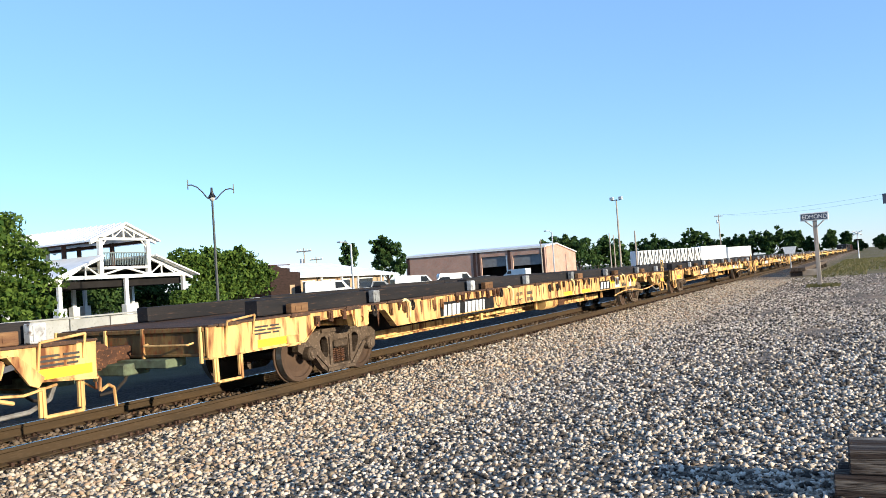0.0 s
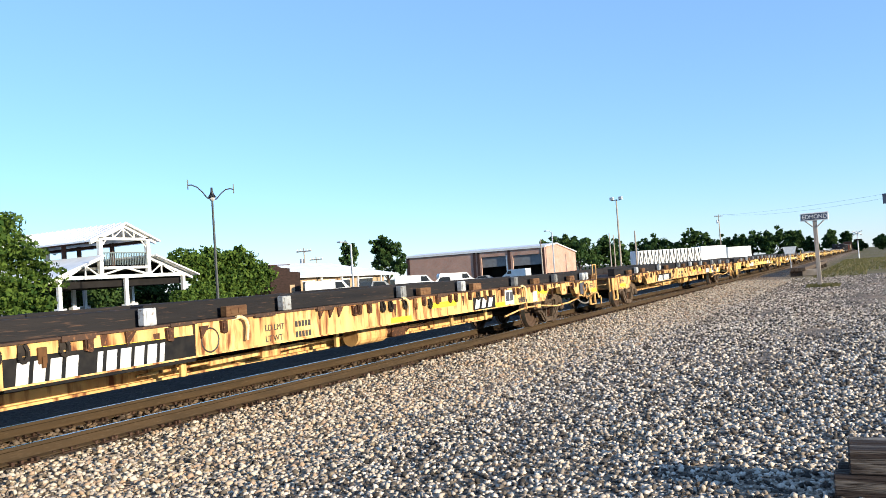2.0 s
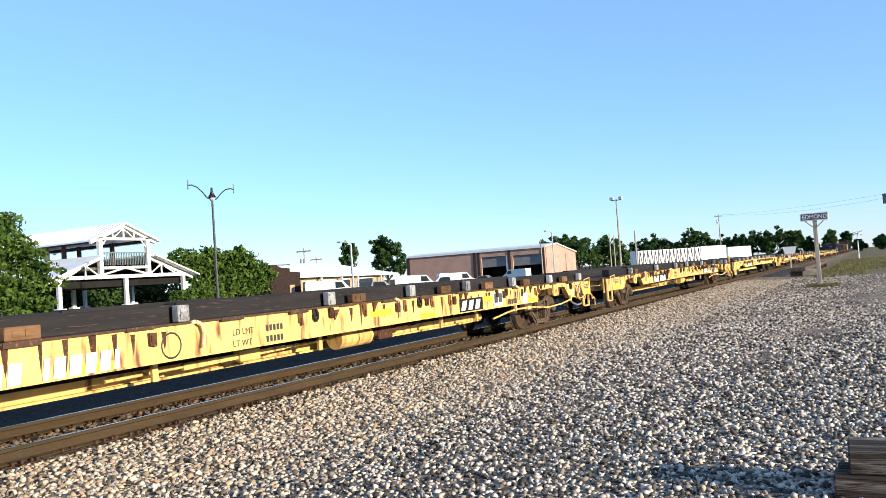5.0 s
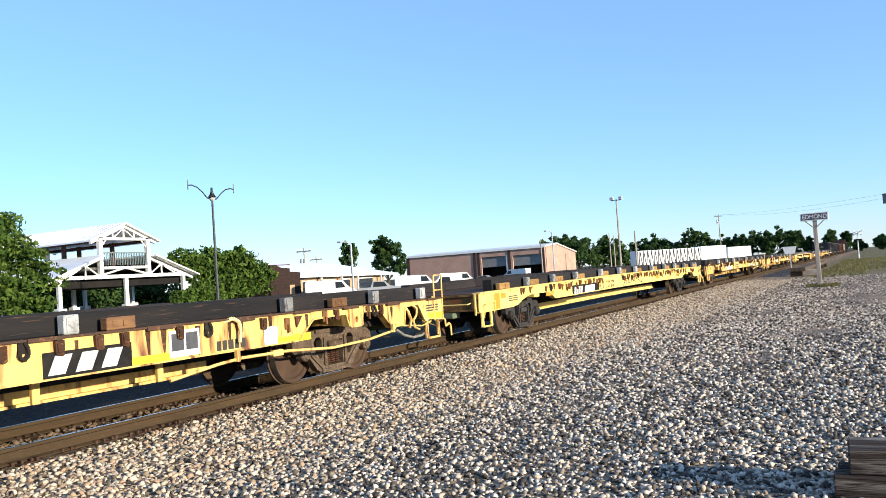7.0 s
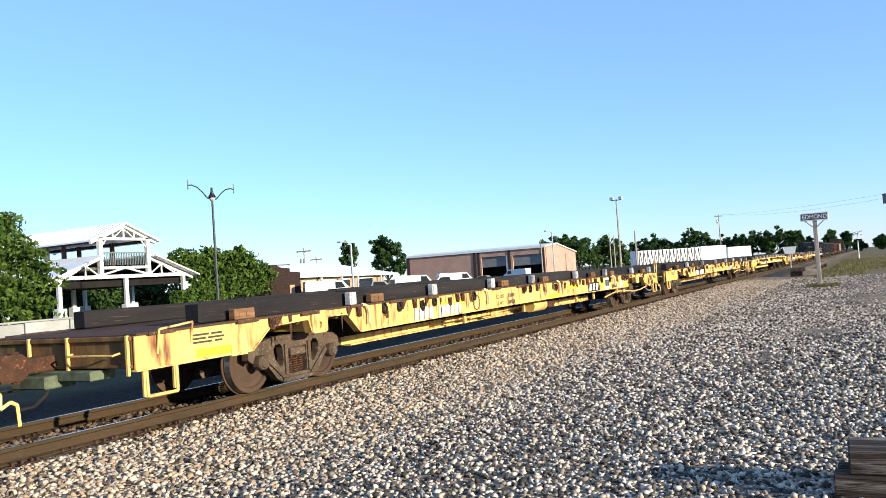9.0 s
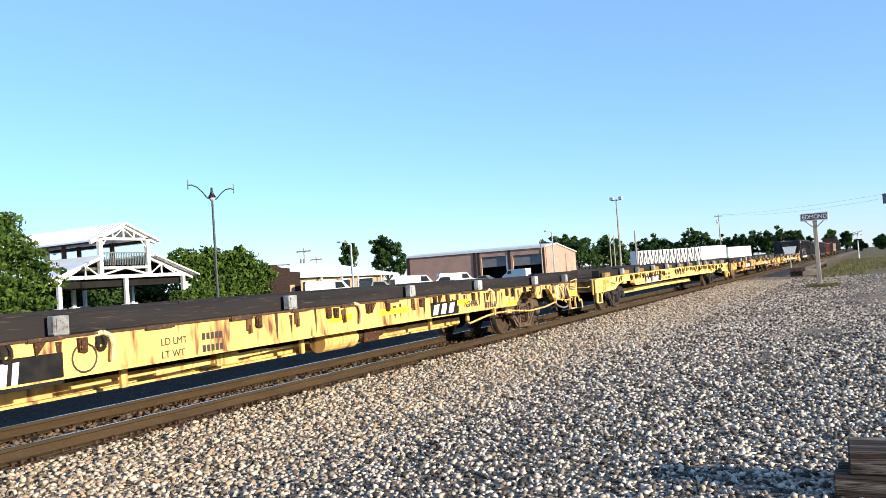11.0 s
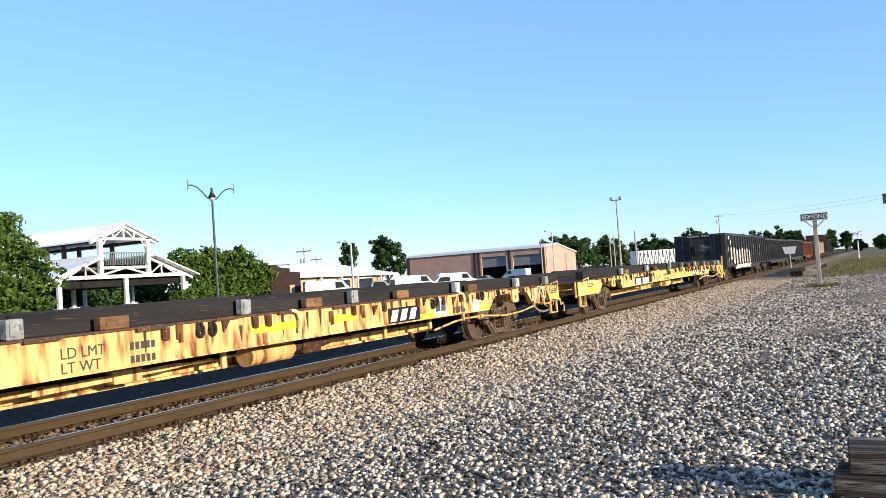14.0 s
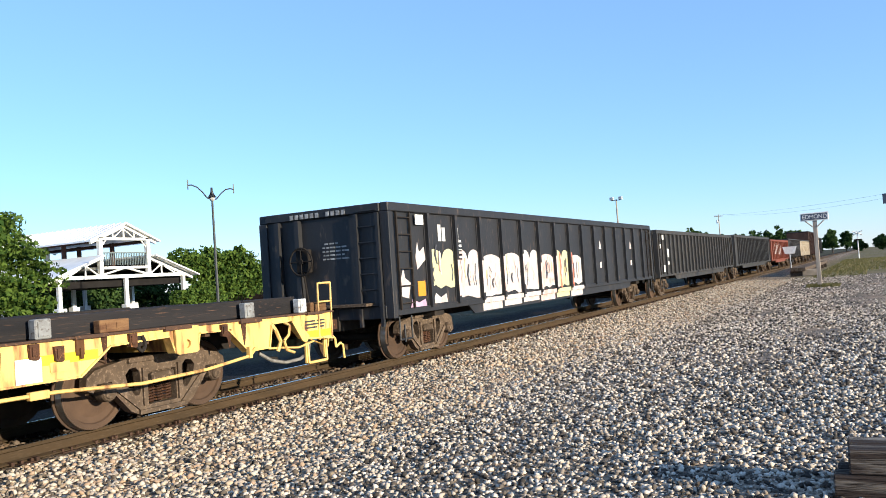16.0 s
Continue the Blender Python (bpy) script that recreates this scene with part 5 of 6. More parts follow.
# ---------------------------------------------------------------- buildings and fixtures
def build_pavilion():
    """Open two-tier shelter: a raised gabled middle with a railed gallery, lean-to aisles on both sides; the gable faces the track."""
    p = thing("pavilion", "white timber pavilion with a raised gabled gallery", "pavilion", (38.62, 36.0, -0.60))
    W, D = 5.2, 11.0
    ev, rise = 3.55, 5.0
    for sx in (-1, 1):
        for yy in (0.0, D / 2, D):
            part("pedestal", boxed(sx * W - 0.30, sx * W + 0.30, yy - 0.30, yy + 0.30, 0, 1.75, 0.03), M["white_wall"], p)
            part("post", boxed(sx * W - 0.12, sx * W + 0.12, yy - 0.12, yy + 0.12, 1.75, ev), M["white_wall"], p)
    for yy in (0.0, D / 2, D):
        part("pedestal", boxed(-0.27, 0.27, yy - 0.27, yy + 0.27, 0, 1.75, 0.03), M["white_wall"], p)
        part("post", boxed(-0.14, 0.14, yy - 0.09, yy + 0.09, 1.75, ev), M["white_wall"], p)
    for yy in (0.0, D):
        part("tie_beam", boxed(-W - 0.2, W + 0.2, yy - 0.13, yy + 0.13, ev, ev + 0.24), M["white_wall"], p)
        for sx in (-1, 1):
            part("gallery_post", boxed(sx * 2.0 - 0.14, sx * 2.0 + 0.14, yy - 0.14, yy + 0.14, ev + 0.24, 6.25), M["white_wall"], p)
            bm = bmesh.new()
            prism(bm, [(sx * 2.14, 5.0), (sx * (W + 0.9), 3.50), (sx * (W + 0.9), 3.30), (sx * 2.14, 4.78)], yy - 0.1, yy + 0.1)
            part("rafter", bm, M["white_wall"], p)
            bm = bmesh.new()
            for u, z in ((3.2, 4.5), (4.4, 4.1)):
                rod(bm, (sx * u, yy, ev + 0.2), (sx * u, yy, z), 0.06, 6)
            rod(bm, (sx * 2.2, yy, ev + 0.25), (sx * 3.2, yy, 4.45), 0.06, 6)
            rod(bm, (sx * 4.4, yy, ev + 0.25), (sx * 3.2, yy, 4.45), 0.06, 6)
            rod(bm, (sx * 1.9, yy, ev + 0.25), (sx * 0.0, yy, 4.25), 0.07, 6)
            part("truss_web", bm, M["white_wall"], p)
            bm = bmesh.new()
            prism(bm, [(0, 7.20), (sx * 2.75, 6.05), (sx * 2.75, 5.88), (0, 7.02)], yy - 0.1, yy + 0.1)
            part("gable_rafter", bm, M["white_wall"], p)
        bm = bmesh.new()
        box(bm, -2.2, 2.2, yy - 0.1, yy + 0.1, 6.15, 6.33)
        rod(bm, (0, yy, 6.3), (0, yy, 7.05), 0.07, 6)
        for sx in (-1, 1):
            rod(bm, (sx * 0.9, yy, 6.3), (0, yy, 6.95), 0.05, 6)
            rod(bm, (sx * 0.9, yy, 6.3), (sx * 0.9, yy, 6.75), 0.05, 6)
            rod(bm, (sx * 2.0, yy, 5.55), (sx * 1.45, yy, 6.2), 0.05, 6)
        part("gable_truss", bm, M["white_wall"], p)
    part("gallery_floor", boxed(-2.1, 2.1, -0.1, D + 0.1, 4.18, 4.36), M["white_wall"], p)
    for yy in (-0.05, D + 0.05):
        bm = bmesh.new()
        for k in range(27):
            x = -1.82 + 0.14 * k
            box(bm, x - 0.022, x + 0.022, yy - 0.02, yy + 0.02, 4.45, 5.25)
        box(bm, -1.86, 1.86, yy - 0.04, yy + 0.04, 5.25, 5.33)
        part("railing", bm, M["rail_green"], p, "grey-green balustrade")
    for sx in (-1, 1):
        bm = bmesh.new()
        prism(bm, [(0, 7.36), (sx * 2.95, 6.12), (sx * 2.95, 6.02), (0, 7.26)], -0.35, D + 0.7)
        r = part("roof", bm, M["metal_roof"], p, "white standing-seam metal roof")
        bm = bmesh.new()
        for k in range(21):
            y = -0.3 + (D + 0.9) * k / 20
            prism(bm, [(0, 7.40), (sx * 2.95, 6.16), (sx * 2.95, 6.12), (0, 7.36)], y - 0.02, y + 0.02)
        part("seam", bm, M["metal_roof"], r)
        bm = bmesh.new()
        prism(bm, [(sx * 2.15, 5.13), (sx * (W + 1.05), 3.62), (sx * (W + 1.05), 3.52), (sx * 2.15, 5.03)], -0.7, D + 0.7)
        r = part("aisle_roof", bm, M["metal_roof"], p, "white lean-to metal roof")
        # sheet below the roof slope, its shade put into the colour
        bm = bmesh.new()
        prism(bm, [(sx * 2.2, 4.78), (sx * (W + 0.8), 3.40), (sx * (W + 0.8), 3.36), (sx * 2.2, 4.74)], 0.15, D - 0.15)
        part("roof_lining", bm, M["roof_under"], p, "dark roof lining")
        for yy in (D * 0.33, D * 0.66):
            part("gallery_post", boxed(sx * 2.0 - 0.12, sx * 2.0 + 0.12, yy - 0.12, yy + 0.12, 4.36, 6.25), M["trim_dark"], p)
        part("plate_beam", boxed(sx * 2.0 - 0.1, sx * 2.0 + 0.1, -0.1, D + 0.1, 6.0, 6.2), M["trim_dark"], p)
    # added slab, painted near-black as the shaded deck behind the tie beam
    part("floor_beam", boxed(-W, W, 0.3, D - 0.3, 3.0, 3.42), M["roof_under"], p, "near-black slab for the shade under the gallery")


def build_lamp_post():
    lamp = thing("street_lamp", "dark iron street lamp with two curved arms", "street lamp", (32.75, 22.0, -0.36))
    bm = bmesh.new()
    rod(bm, (0, 0, 0), (0, 0, 0.9), 0.16, 12, 0.12)
    rod(bm, (0, 0, 0.9), (0, 0, 7.1), 0.085, 10, 0.055)
    rod(bm, (0, 0, 7.1), (0, 0, 7.35), 0.04, 8, 0.01)
    part("pole", bm, M["lamp_iron"], lamp)
    for s in (-1, 1):
        bm = bmesh.new()
        pts = [(0, 0, 6.95), (s * 0.35, 0, 7.02), (s * 0.7, 0, 7.33), (s * 1.05, 0, 7.56), (s * 1.45, 0, 7.66), (s * 1.72, 0, 7.62)]
        pipe(bm, pts, 0.035, 6)
        rod(bm, (s * 1.72, 0, 7.40), (s * 1.72, 0, 7.92), 0.03, 6)
        arm = part("arm", bm, M["lamp_iron"], lamp)
        bm = bmesh.new()
        lathe(bm, [(0.05, 7.62), (0.07, 7.42), (0.10, 7.28), (0.20, 7.14), (0.24, 7.08)], 14, "Z")
        part("shade", bm, M["lamp_iron"], arm)
        bm = bmesh.new()
        lathe(bm, [(0.13, 7.09), (0.15, 7.0), (0.10, 6.90), (0.03, 6.86)], 12, "Z")
        part("globe", bm, M["lamp_glass"], arm, "frosted glass globe")


def build_sign():
    """The station name board on its leaning-looking timber post."""
    sgn = thing("station_sign", "white-framed dark station name board on a timber post", "sign", (45.83, -6.95, -0.3))
    part("post", boxed(-0.10, 0.10, -0.10, 0.10, 0, 3.62, 0.012), M["pole_wood"], sgn, "weathered timber post")
    b = part("board", boxed(-0.17, -0.11, -0.67, 0.67, 3.42, 3.84, 0.01), M["sign_white"], sgn, "white framed board")
    part("panel", boxed(-0.178, -0.17, -0.615, 0.615, 3.47, 3.79), M["sign_blue"], b, "dark enamel panel")
    t = words("EDMOND", 0.30, M["sign_white"], sgn, -0.181, 0.575, 3.525, "station_name", 90, -90)
    t.scale = (0.89, 1, 1)
    part("brace", rod(rod(bmesh.new(), (-0.1, 0.1, 3.1), (-0.12, 0.45, 3.42), 0.03), (-0.1, -0.1, 3.1), (-0.12, -0.45, 3.42), 0.03), M["pole_wood"], sgn)


def utility_pole(x, y, h, arms, label, lean=0.0):
    p = thing("utility_pole", label, "utility pole", (x, y, -0.36))
    p.rotation_euler = (0, -lean, 0)
    bm = bmesh.new()
    thick = 0.6 if arms == "arm" or h < 7.5 else 1.0
    rod(bm, (0, 0, 0), (0, 0, h), 0.20 * thick, 8, 0.13 * thick)
    part("pole", bm, M["galv"] if arms == "arm" else M["pole_wood"], p)
    if arms == "cross":
        part("crossarm", boxed(-0.07, 0.07, -1.3, 1.3, h - 0.6, h - 0.42), M["pole_wood"], p)
        for y0 in (-1.2, -0.6, 0.6, 1.2):
            part("insulator", rod(bmesh.new(), (0, y0, h - 0.42), (0, y0, h - 0.2), 0.06, 6), M["lamp_glass"], p)
        part("transformer", rod(bmesh.new(), (0, 0.45, h - 2.6), (0, 0.45, h - 1.6), 0.28, 12), M["galv"], p)
    elif arms == "flood":
        part("lamp_bracket", boxed(-0.06, 0.06, -0.9, 0.9, h - 0.2, h - 0.08), M["galv"], p)
        for y0 in (-0.8, 0.8):
            part("floodlight", boxed(-0.25, 0.25, y0 - 0.35, y0 + 0.35, h - 0.08, h + 0.45, 0.05), M["galv"], p, "grey floodlight head")
    elif arms == "arm":
        part("lamp_arm", pipe(bmesh.new(), [(0, 0, h - 0.1), (-0.2, 0.25, h + 0.2), (-0.5, 0.6, h + 0.25)], 0.05), M["galv"], p)
        part("lamp_head", boxed(-0.8, -0.4, 0.5, 0.9, h + 0.16, h + 0.30, 0.03), M["galv"], p)
    return p


def build_brick_shed():
    """Long brick shed with a metal roof; the side with doors faces down the line, the bright end faces the track."""
    s = thing("brick_warehouse", "red brick warehouse with a white metal roof edge", "warehouse", (143.0, 45.0, -0.36))
    L, Wd, H = 30.5, 17.8, 6.1
    th = 0.3
    doors = [(0.7, 6.6, 4.9), (8.0, 13.3, 5.0)]
    bm = bmesh.new()
    y = 0.0
    for a, c, hd in doors:
        box(bm, 0, th, y, a, 0, H)
        box(bm, 0, th, a, c, hd, H)
        y = c
    box(bm, 0, th, y, L, 0, H)
    part("wall", bm, M["brick"], s)
    part("end_wall", prism(bmesh.new(), [(th, 0), (Wd, 0), (Wd, H - 1.2), (Wd * 0.35, H + 0.55), (th, H)], 0.0, th), M["brick"], s)
    part("back_wall", boxed(Wd - th, Wd, th, L, 0, H - 1.2), M["brick"], s)
    part("far_wall", boxed(th, Wd - th, L - th, L, 0, H - 1.2), M["brick"], s)
    part("roof", prism(bmesh.new(), [(-0.25, H), (Wd * 0.35, H + 0.6), (Wd + 0.2, H - 1.15), (Wd + 0.2, H - 0.95), (Wd * 0.35, H + 0.8), (-0.25, H + 0.28)], -0.3, L + 0.3), M["metal_roof"], s, "white metal roof")
    part("inner_wall", boxed(6.0, 6.1, 0.4, L - 0.4, 0, H - 1.3), M["interior"], s)
    for a, c, hd in doors:
        part("roller_door", boxed(0.35, 0.42, a, c, hd - 2.0, hd), M["door_grey"], s, "half-raised grey roller door")
        part("door_frame", boxed(-0.04, 0.0, a - 0.25, a, 0, hd), M["white_wall"], s)
    for y0 in (0.35, 7.3, 13.9, 14.8, 29.9):
        part("pilaster", boxed(-0.10, 0.0, y0 - 0.28, y0 + 0.28, 0, H - 0.02), M["trim_dark"], s, "dark brown pilaster")
    part("fascia", boxed(-0.30, -0.25, -0.3, L + 0.3, H - 0.1, H + 0.3), M["white_wall"], s)


def build_low_building():
    b = thing("low_building", "low tan building with a broad white roof", "building", (70.0, 46.0, -0.36))
    L, D = 17.5, 12.0
    part("wall", boxed(0, L, 0, D, 0, 2.95), M["tan_wall"], b)
    bm = bmesh.new()
    eave = [bm.verts.new(v) for v in ((-0.8, -1.0, 3.0), (L + 1.6, -1.0, 2.75), (L + 1.6, D + 1, 2.75), (-0.8, D + 1, 3.0))]
    low = [bm.verts.new((v.co.x, v.co.y, v.co.z - 0.2)) for v in eave]
    ridge = [bm.verts.new((1.5, D / 2, 4.7)), bm.verts.new((L - 3.5, D / 2, 4.6))]
    for f in ((eave[0], eave[1], ridge[1], ridge[0]), (eave[1], eave[2], ridge[1]), (eave[2], eave[3], ridge[0], ridge[1]), (eave[3], eave[0], ridge[0]), low[::-1]):
        bm.faces.new(f)
    for i in range(4):
        bm.faces.new((low[i], low[(i + 1) % 4], eave[(i + 1) % 4], eave[i]))
    part("roof", bm, M["metal_roof"], b, "broad white hipped roof")
    for x0, w in ((0.8, 2.2), (4.2, 2.6), (8.2, 1.6), (11.6, 3.2)):
        win = part("window", boxed(x0, x0 + w, -0.05, 0.02, 0.9, 2.3), M["glass_dark"], b, "dark window")
        part("frame", boxed(x0 - 0.08, x0 + w + 0.08, -0.03, 0.03, 2.3, 2.42), M["white_wall"], win)
    for x0 in (3.4, 7.3, 10.6, 15.8):
        part("porch_post", boxed(x0 - 0.1, x0 + 0.1, -0.75, -0.55, 0, 2.95), M["white_wall"], b)
    s = thing("brown_building", "dark brown brick building with a stepped top", "building", (64.3, 45.0, -0.36))
    part("wall", prism(bmesh.new(), [(0, 0), (4.9, 0), (4.9, 3.4), (3.2, 3.5), (3.2, 3.85), (1.8, 3.95), (1.0, 4.25), (0, 4.2)], 0, 8), M["brown_wall"], s)
    part("door", boxed(3.0, 3.8, -0.06, 0.0, 0, 2.1), M["tan_wall"], s, "tan door")
    part("coping", boxed(-0.05, 3.2, -0.05, 0.3, 4.2, 4.28), M["trim_dark"], s)


def vehicle(x, y, rz, kind, paint, label):
    """A parked road vehicle, nose towards its own +x."""
    v = thing({"pickup": "pickup_truck", "van": "van", "car": "parked_car"}[kind], label, {"pickup": "pickup truck", "van": "van", "car": "car"}[kind], (x, y, -0.36), radians(rz))
    if kind == "pickup":
        out = [(-2.8, 0.5), (2.8, 0.5), (2.85, 0.95), (2.7, 1.1), (1.3, 1.2), (0.7, 1.85), (-0.7, 1.9), (-0.95, 1.15), (-2.75, 1.15)]
        glass = [(0.95, 1.2), (0.62, 1.75), (-0.6, 1.8), (-0.7, 1.2)]
    elif kind == "van":
        out = [(-2.7, 0.45), (2.6, 0.45), (2.65, 0.95), (2.3, 1.25), (1.75, 1.42), (1.15, 2.22), (-2.6, 2.28), (-2.75, 2.0)]
        glass = [(1.5, 1.45), (1.12, 2.06), (0.45, 2.08), (0.45, 1.45)]
    else:
        out = [(-2.2, 0.4), (2.2, 0.4), (2.25, 0.75), (1.9, 0.9), (1.0, 0.98), (0.4, 1.42), (-1.1, 1.45), (-1.8, 1.0), (-2.2, 0.95)]
        glass = [(0.8, 1.0), (0.35, 1.36), (-1.05, 1.38), (-1.5, 1.0)]
    bm = bmesh.new()
    prism(bm, out, -0.92, 0.92)
    bmesh.ops.bevel(bm, geom=bm.edges[:], offset=0.05, segments=2, affect="EDGES")
    part("body", bm, paint, v)
    for s in (-1, 1):
        part("side_window", prism(bmesh.new(), glass, s * 0.925 - 0.004, s * 0.925 + 0.004), M["glass_dark"], v, "dark glass")
    part("windscreen", prism(bmesh.new(), [(glass[0][0] + 0.10, glass[0][1]), (glass[1][0] + 0.12, glass[1][1]), (glass[1][0] + 0.09, glass[1][1]), (glass[0][0] + 0.05, glass[0][1])], -0.75, 0.75), M["glass_dark"], v)
    for dx in (-1.65, 1.7) if kind != "car" else (-1.35, 1.35):
        for s in (-1, 1):
            bm = bmesh.new()
            rod(bm, (dx, s * 0.72, 0.36), (dx, s * 0.95, 0.36), 0.36, 18)
            part("wheel", bm, M["tyre"], v)
    return v


def trailer(p, q, h, truss, label):
    """A semitrailer standing between two points of the lot; its sunny side faces the track."""
    p, q = Vector((*p, -0.36)), Vector((*q, -0.36))
    length = (q - p).length
    t = thing("semitrailer", label, "semitrailer", p, math.atan2(q.y - p.y, q.x - p.x))
    part("body", boxed(0, length, 0, 2.5, 1.15, h, 0.03), M["car_white"], t)
    part("floor", boxed(0.05, length - 0.05, 0.05, 2.45, 1.0, 1.15), M["dark"], t)
    if truss:
        n = int(length / 1.0)
        brace = mesh_of("brace", rod(rod(bmesh.new(), (0, -0.04, 1.2), (0.45, -0.04, h - 0.05), 0.09, 4), (0.45, -0.04, h - 0.05), (0.9, -0.04, 1.2), 0.09, 4), M["hopper_grey"])
        for i in range(n):
            share("brace", brace, t, (0.1 + i * (length - 1.1) / (n - 1), 0, 0), 0, "dark zigzag brace")
    for x0 in (length - 1.4, length - 2.7):
        part("axle_wheels", rod(bmesh.new(), (x0, 0.1, 0.5), (x0, 2.4, 0.5), 0.5, 14), M["tyre"], t)
    part("landing_gear", boxed(2.2, 2.4, 0.4, 2.1, 0.0, 1.0), M["dark"], t)


def build_barrier():
    w = thing("barrier_wall", "pale concrete panel wall beyond the track", "wall", kind="structure")
    rng = random.Random(3)
    x = 6.0
    panel = mesh_of("panel", boxed(0.02, 1.96, -0.12, 0.12, -0.36, 0.86, 0.015), M["concrete"])
    while x < 31:
        share("panel", panel, w, (x, 20.0, rng.uniform(-0.02, 0.02)))
        x += 2.0
    part("coping", boxed(6, 32, 19.82, 20.18, 0.88, 0.95, 0.01), M["concrete"], w)


def timber_stack():
    """Old ties stepped at the edge of the yard."""
    me = mesh_of("tie_timber", boxed(-0.12, 0.12, -1.25, 1.25, 0, 0.19, 0.012), M["old_tie"])
    for i, (x, y, z, rz) in enumerate(((6.84, -10.31, -0.30, 0.01), (7.09, -10.33, -0.30, 0.02), (6.90, -10.42, -0.11, 0.02), (7.15, -10.41, -0.11, 0.02))):
        ob = new("timber_tie", me)
        ob.location, ob.rotation_euler = (x, y, z), (0, 0, rz)
        tagged(ob, "weathered grey railway tie lying on the gravel", "timber", "old ties in the yard")


def grass_tufts(name, label, fields, seed):
    rng = np.random.default_rng(seed)
    P = []
    for x0, x1, y0, y1, n, h in fields:
        p = np.stack([rng.uniform(x0, x1, n), rng.uniform(y0, y1, n), np.zeros(n)], 1)
        p[:, 2] = ground_z(p[:, 1])
        a = rng.uniform(0, 6.283, n)
        wd = np.stack([np.cos(a), np.sin(a), np.zeros(n)], 1) * 0.018 * (1 + x0 / 40)
        tip = p + np.stack([rng.normal(0, 0.3, n), rng.normal(0, 0.3, n), np.ones(n)], 1) * h * rng.uniform(0.4, 1.2, (n, 1))
        P.append(np.stack([p - wd, p + wd, tip], 1).reshape(-1, 3))
    P = np.concatenate(P)
    n = len(P) // 3
    me = bpy.data.meshes.new(name)
    me.vertices.add(len(P))
    me.vertices.foreach_set("co", P.ravel())
    me.loops.add(3 * n)
    me.loops.foreach_set("vertex_index", np.arange(3 * n))
    me.polygons.add(n)
    me.polygons.foreach_set("loop_start", np.arange(0, 3 * n, 3))
    me.update(calc_edges=True)
    me.materials.append(M["grass"])
    tagged(new(name, me), label, "grass", kind="stuff")


def crossing_signal(x, y):
    s = thing("crossing_signal", "white railway crossing signal mast with a crossbuck", "signal", (x, y, -0.3))
    part("mast", rod(bmesh.new(), (0, 0, 0), (0, 0, 4.6), 0.09, 8), M["white_paint"], s)
    bm = bmesh.new()
    rod(bm, (-0.1, -0.75, 3.9), (-0.1, 0.75, 4.6), 0.10, 4)
    rod(bm, (-0.1, -0.75, 4.6), (-0.1, 0.75, 3.9), 0.10, 4)
    part("crossbuck", bm, M["white_paint"], s)
    part("lamp_bar", boxed(-0.12, -0.02, -0.6, 0.6, 3.0, 3.25), M["dark"], s)


# ---------------------------------------------------------------- the place
build_ground()
build_track()
build_pavilion()
build_lamp_post()
build_sign()
build_brick_shed()
build_low_building()
build_barrier()
timber_stack()

utility_pole(141, 30, 13.4, "flood", "tall grey pole with floodlights")
utility_pole(250, 30, 14.5, "cross", "timber utility pole with a crossarm")
utility_pole(152, 30, 8.0, "none", "plain bare timber pole")
utility_pole(135, 30, 7.3, "none", "plain bare timber pole")
utility_pole(137.5, 30, 7.0, "none", "plain bare timber pole")
utility_pole(107, 30, 7.0, "arm", "grey street light pole with one arm")
utility_pole(57.3, 30, 5.2, "arm", "grey street light pole with one arm")
utility_pole(400, -35, 14, "cross", "far timber utility pole with crossarm")
crossing_signal(150, -7.5)

vehicle(69.3, 41, -58, "van", M["car_white"], "white van parked by the low building")
vehicle(78.5, 41, -58, "pickup", M["car_silver"], "silver pickup truck parked by the low building")
vehicle(84.8, 39.5, -60, "van", M["car_white"], "white van parked in the lot")
vehicle(92.0, 39.5, 118, "pickup", M["car_white"], "white pickup truck parked in the lot")
vehicle(97.5, 40.5, -50, "van", M["car_white"], "white van parked in the lot")
vehicle(138, 49, 80, "van", M["car_white"], "white van before an open shed door")
vehicle(138, 56, 95, "car", M["car_silver"], "silver car before the shed")

trailer((166.5, 33.4), (181, 23.5), 4.3, True, "pale trailer with dark zigzag side bracing")
trailer((182.5, 23.6), (190, 19.5), 4.5, False, "plain white box trailer in the lot")
trailer((191.5, 19.3), (197.5, 15.1), 4.0, False, "plain white box trailer in the lot")

# plants
bush(24.2, 27.45, [(-2.2, 0, 2.8, 2.4, 2.0, 2.1), (-0.2, 0.5, 4.7, 2.1, 1.9, 1.75), (1.5, 0, 3.4, 1.5, 1.5, 1.3), (0.4, -0.4, 1.7, 1.9, 1.6, 1.5), (-2.2, 0.2, 5.0, 1.9, 1.6, 1.5)], 15000, 0.13, "leaf_light", 11, "large sunlit green tree")
bush(41.6, 32.8, [(-1.0, 0, 1.2, 1.2, 1.0, 1.1), (0.6, 0, 1.5, 1.3, 1.0, 1.1), (2.2, 0, 1.3, 1.2, 1.0, 1.0)], 4500, 0.13, "leaf_light", 22, "low green shrub before the pavilion")
bush(35.2, 49.5, [(-3.0, 0, 1.6, 2.4, 1.6, 1.8), (0.5, 0, 1.7, 2.4, 1.6, 1.8), (4.0, 0, 1.6, 2.4, 1.6, 1.8), (8.0, 0, 1.8, 2.6, 1.6, 1.9), (11.5, 0, 1.8, 2.4, 1.6, 1.9)], 14000, 0.17, "leaf_dark", 23, "dark green hedge behind the pavilion")
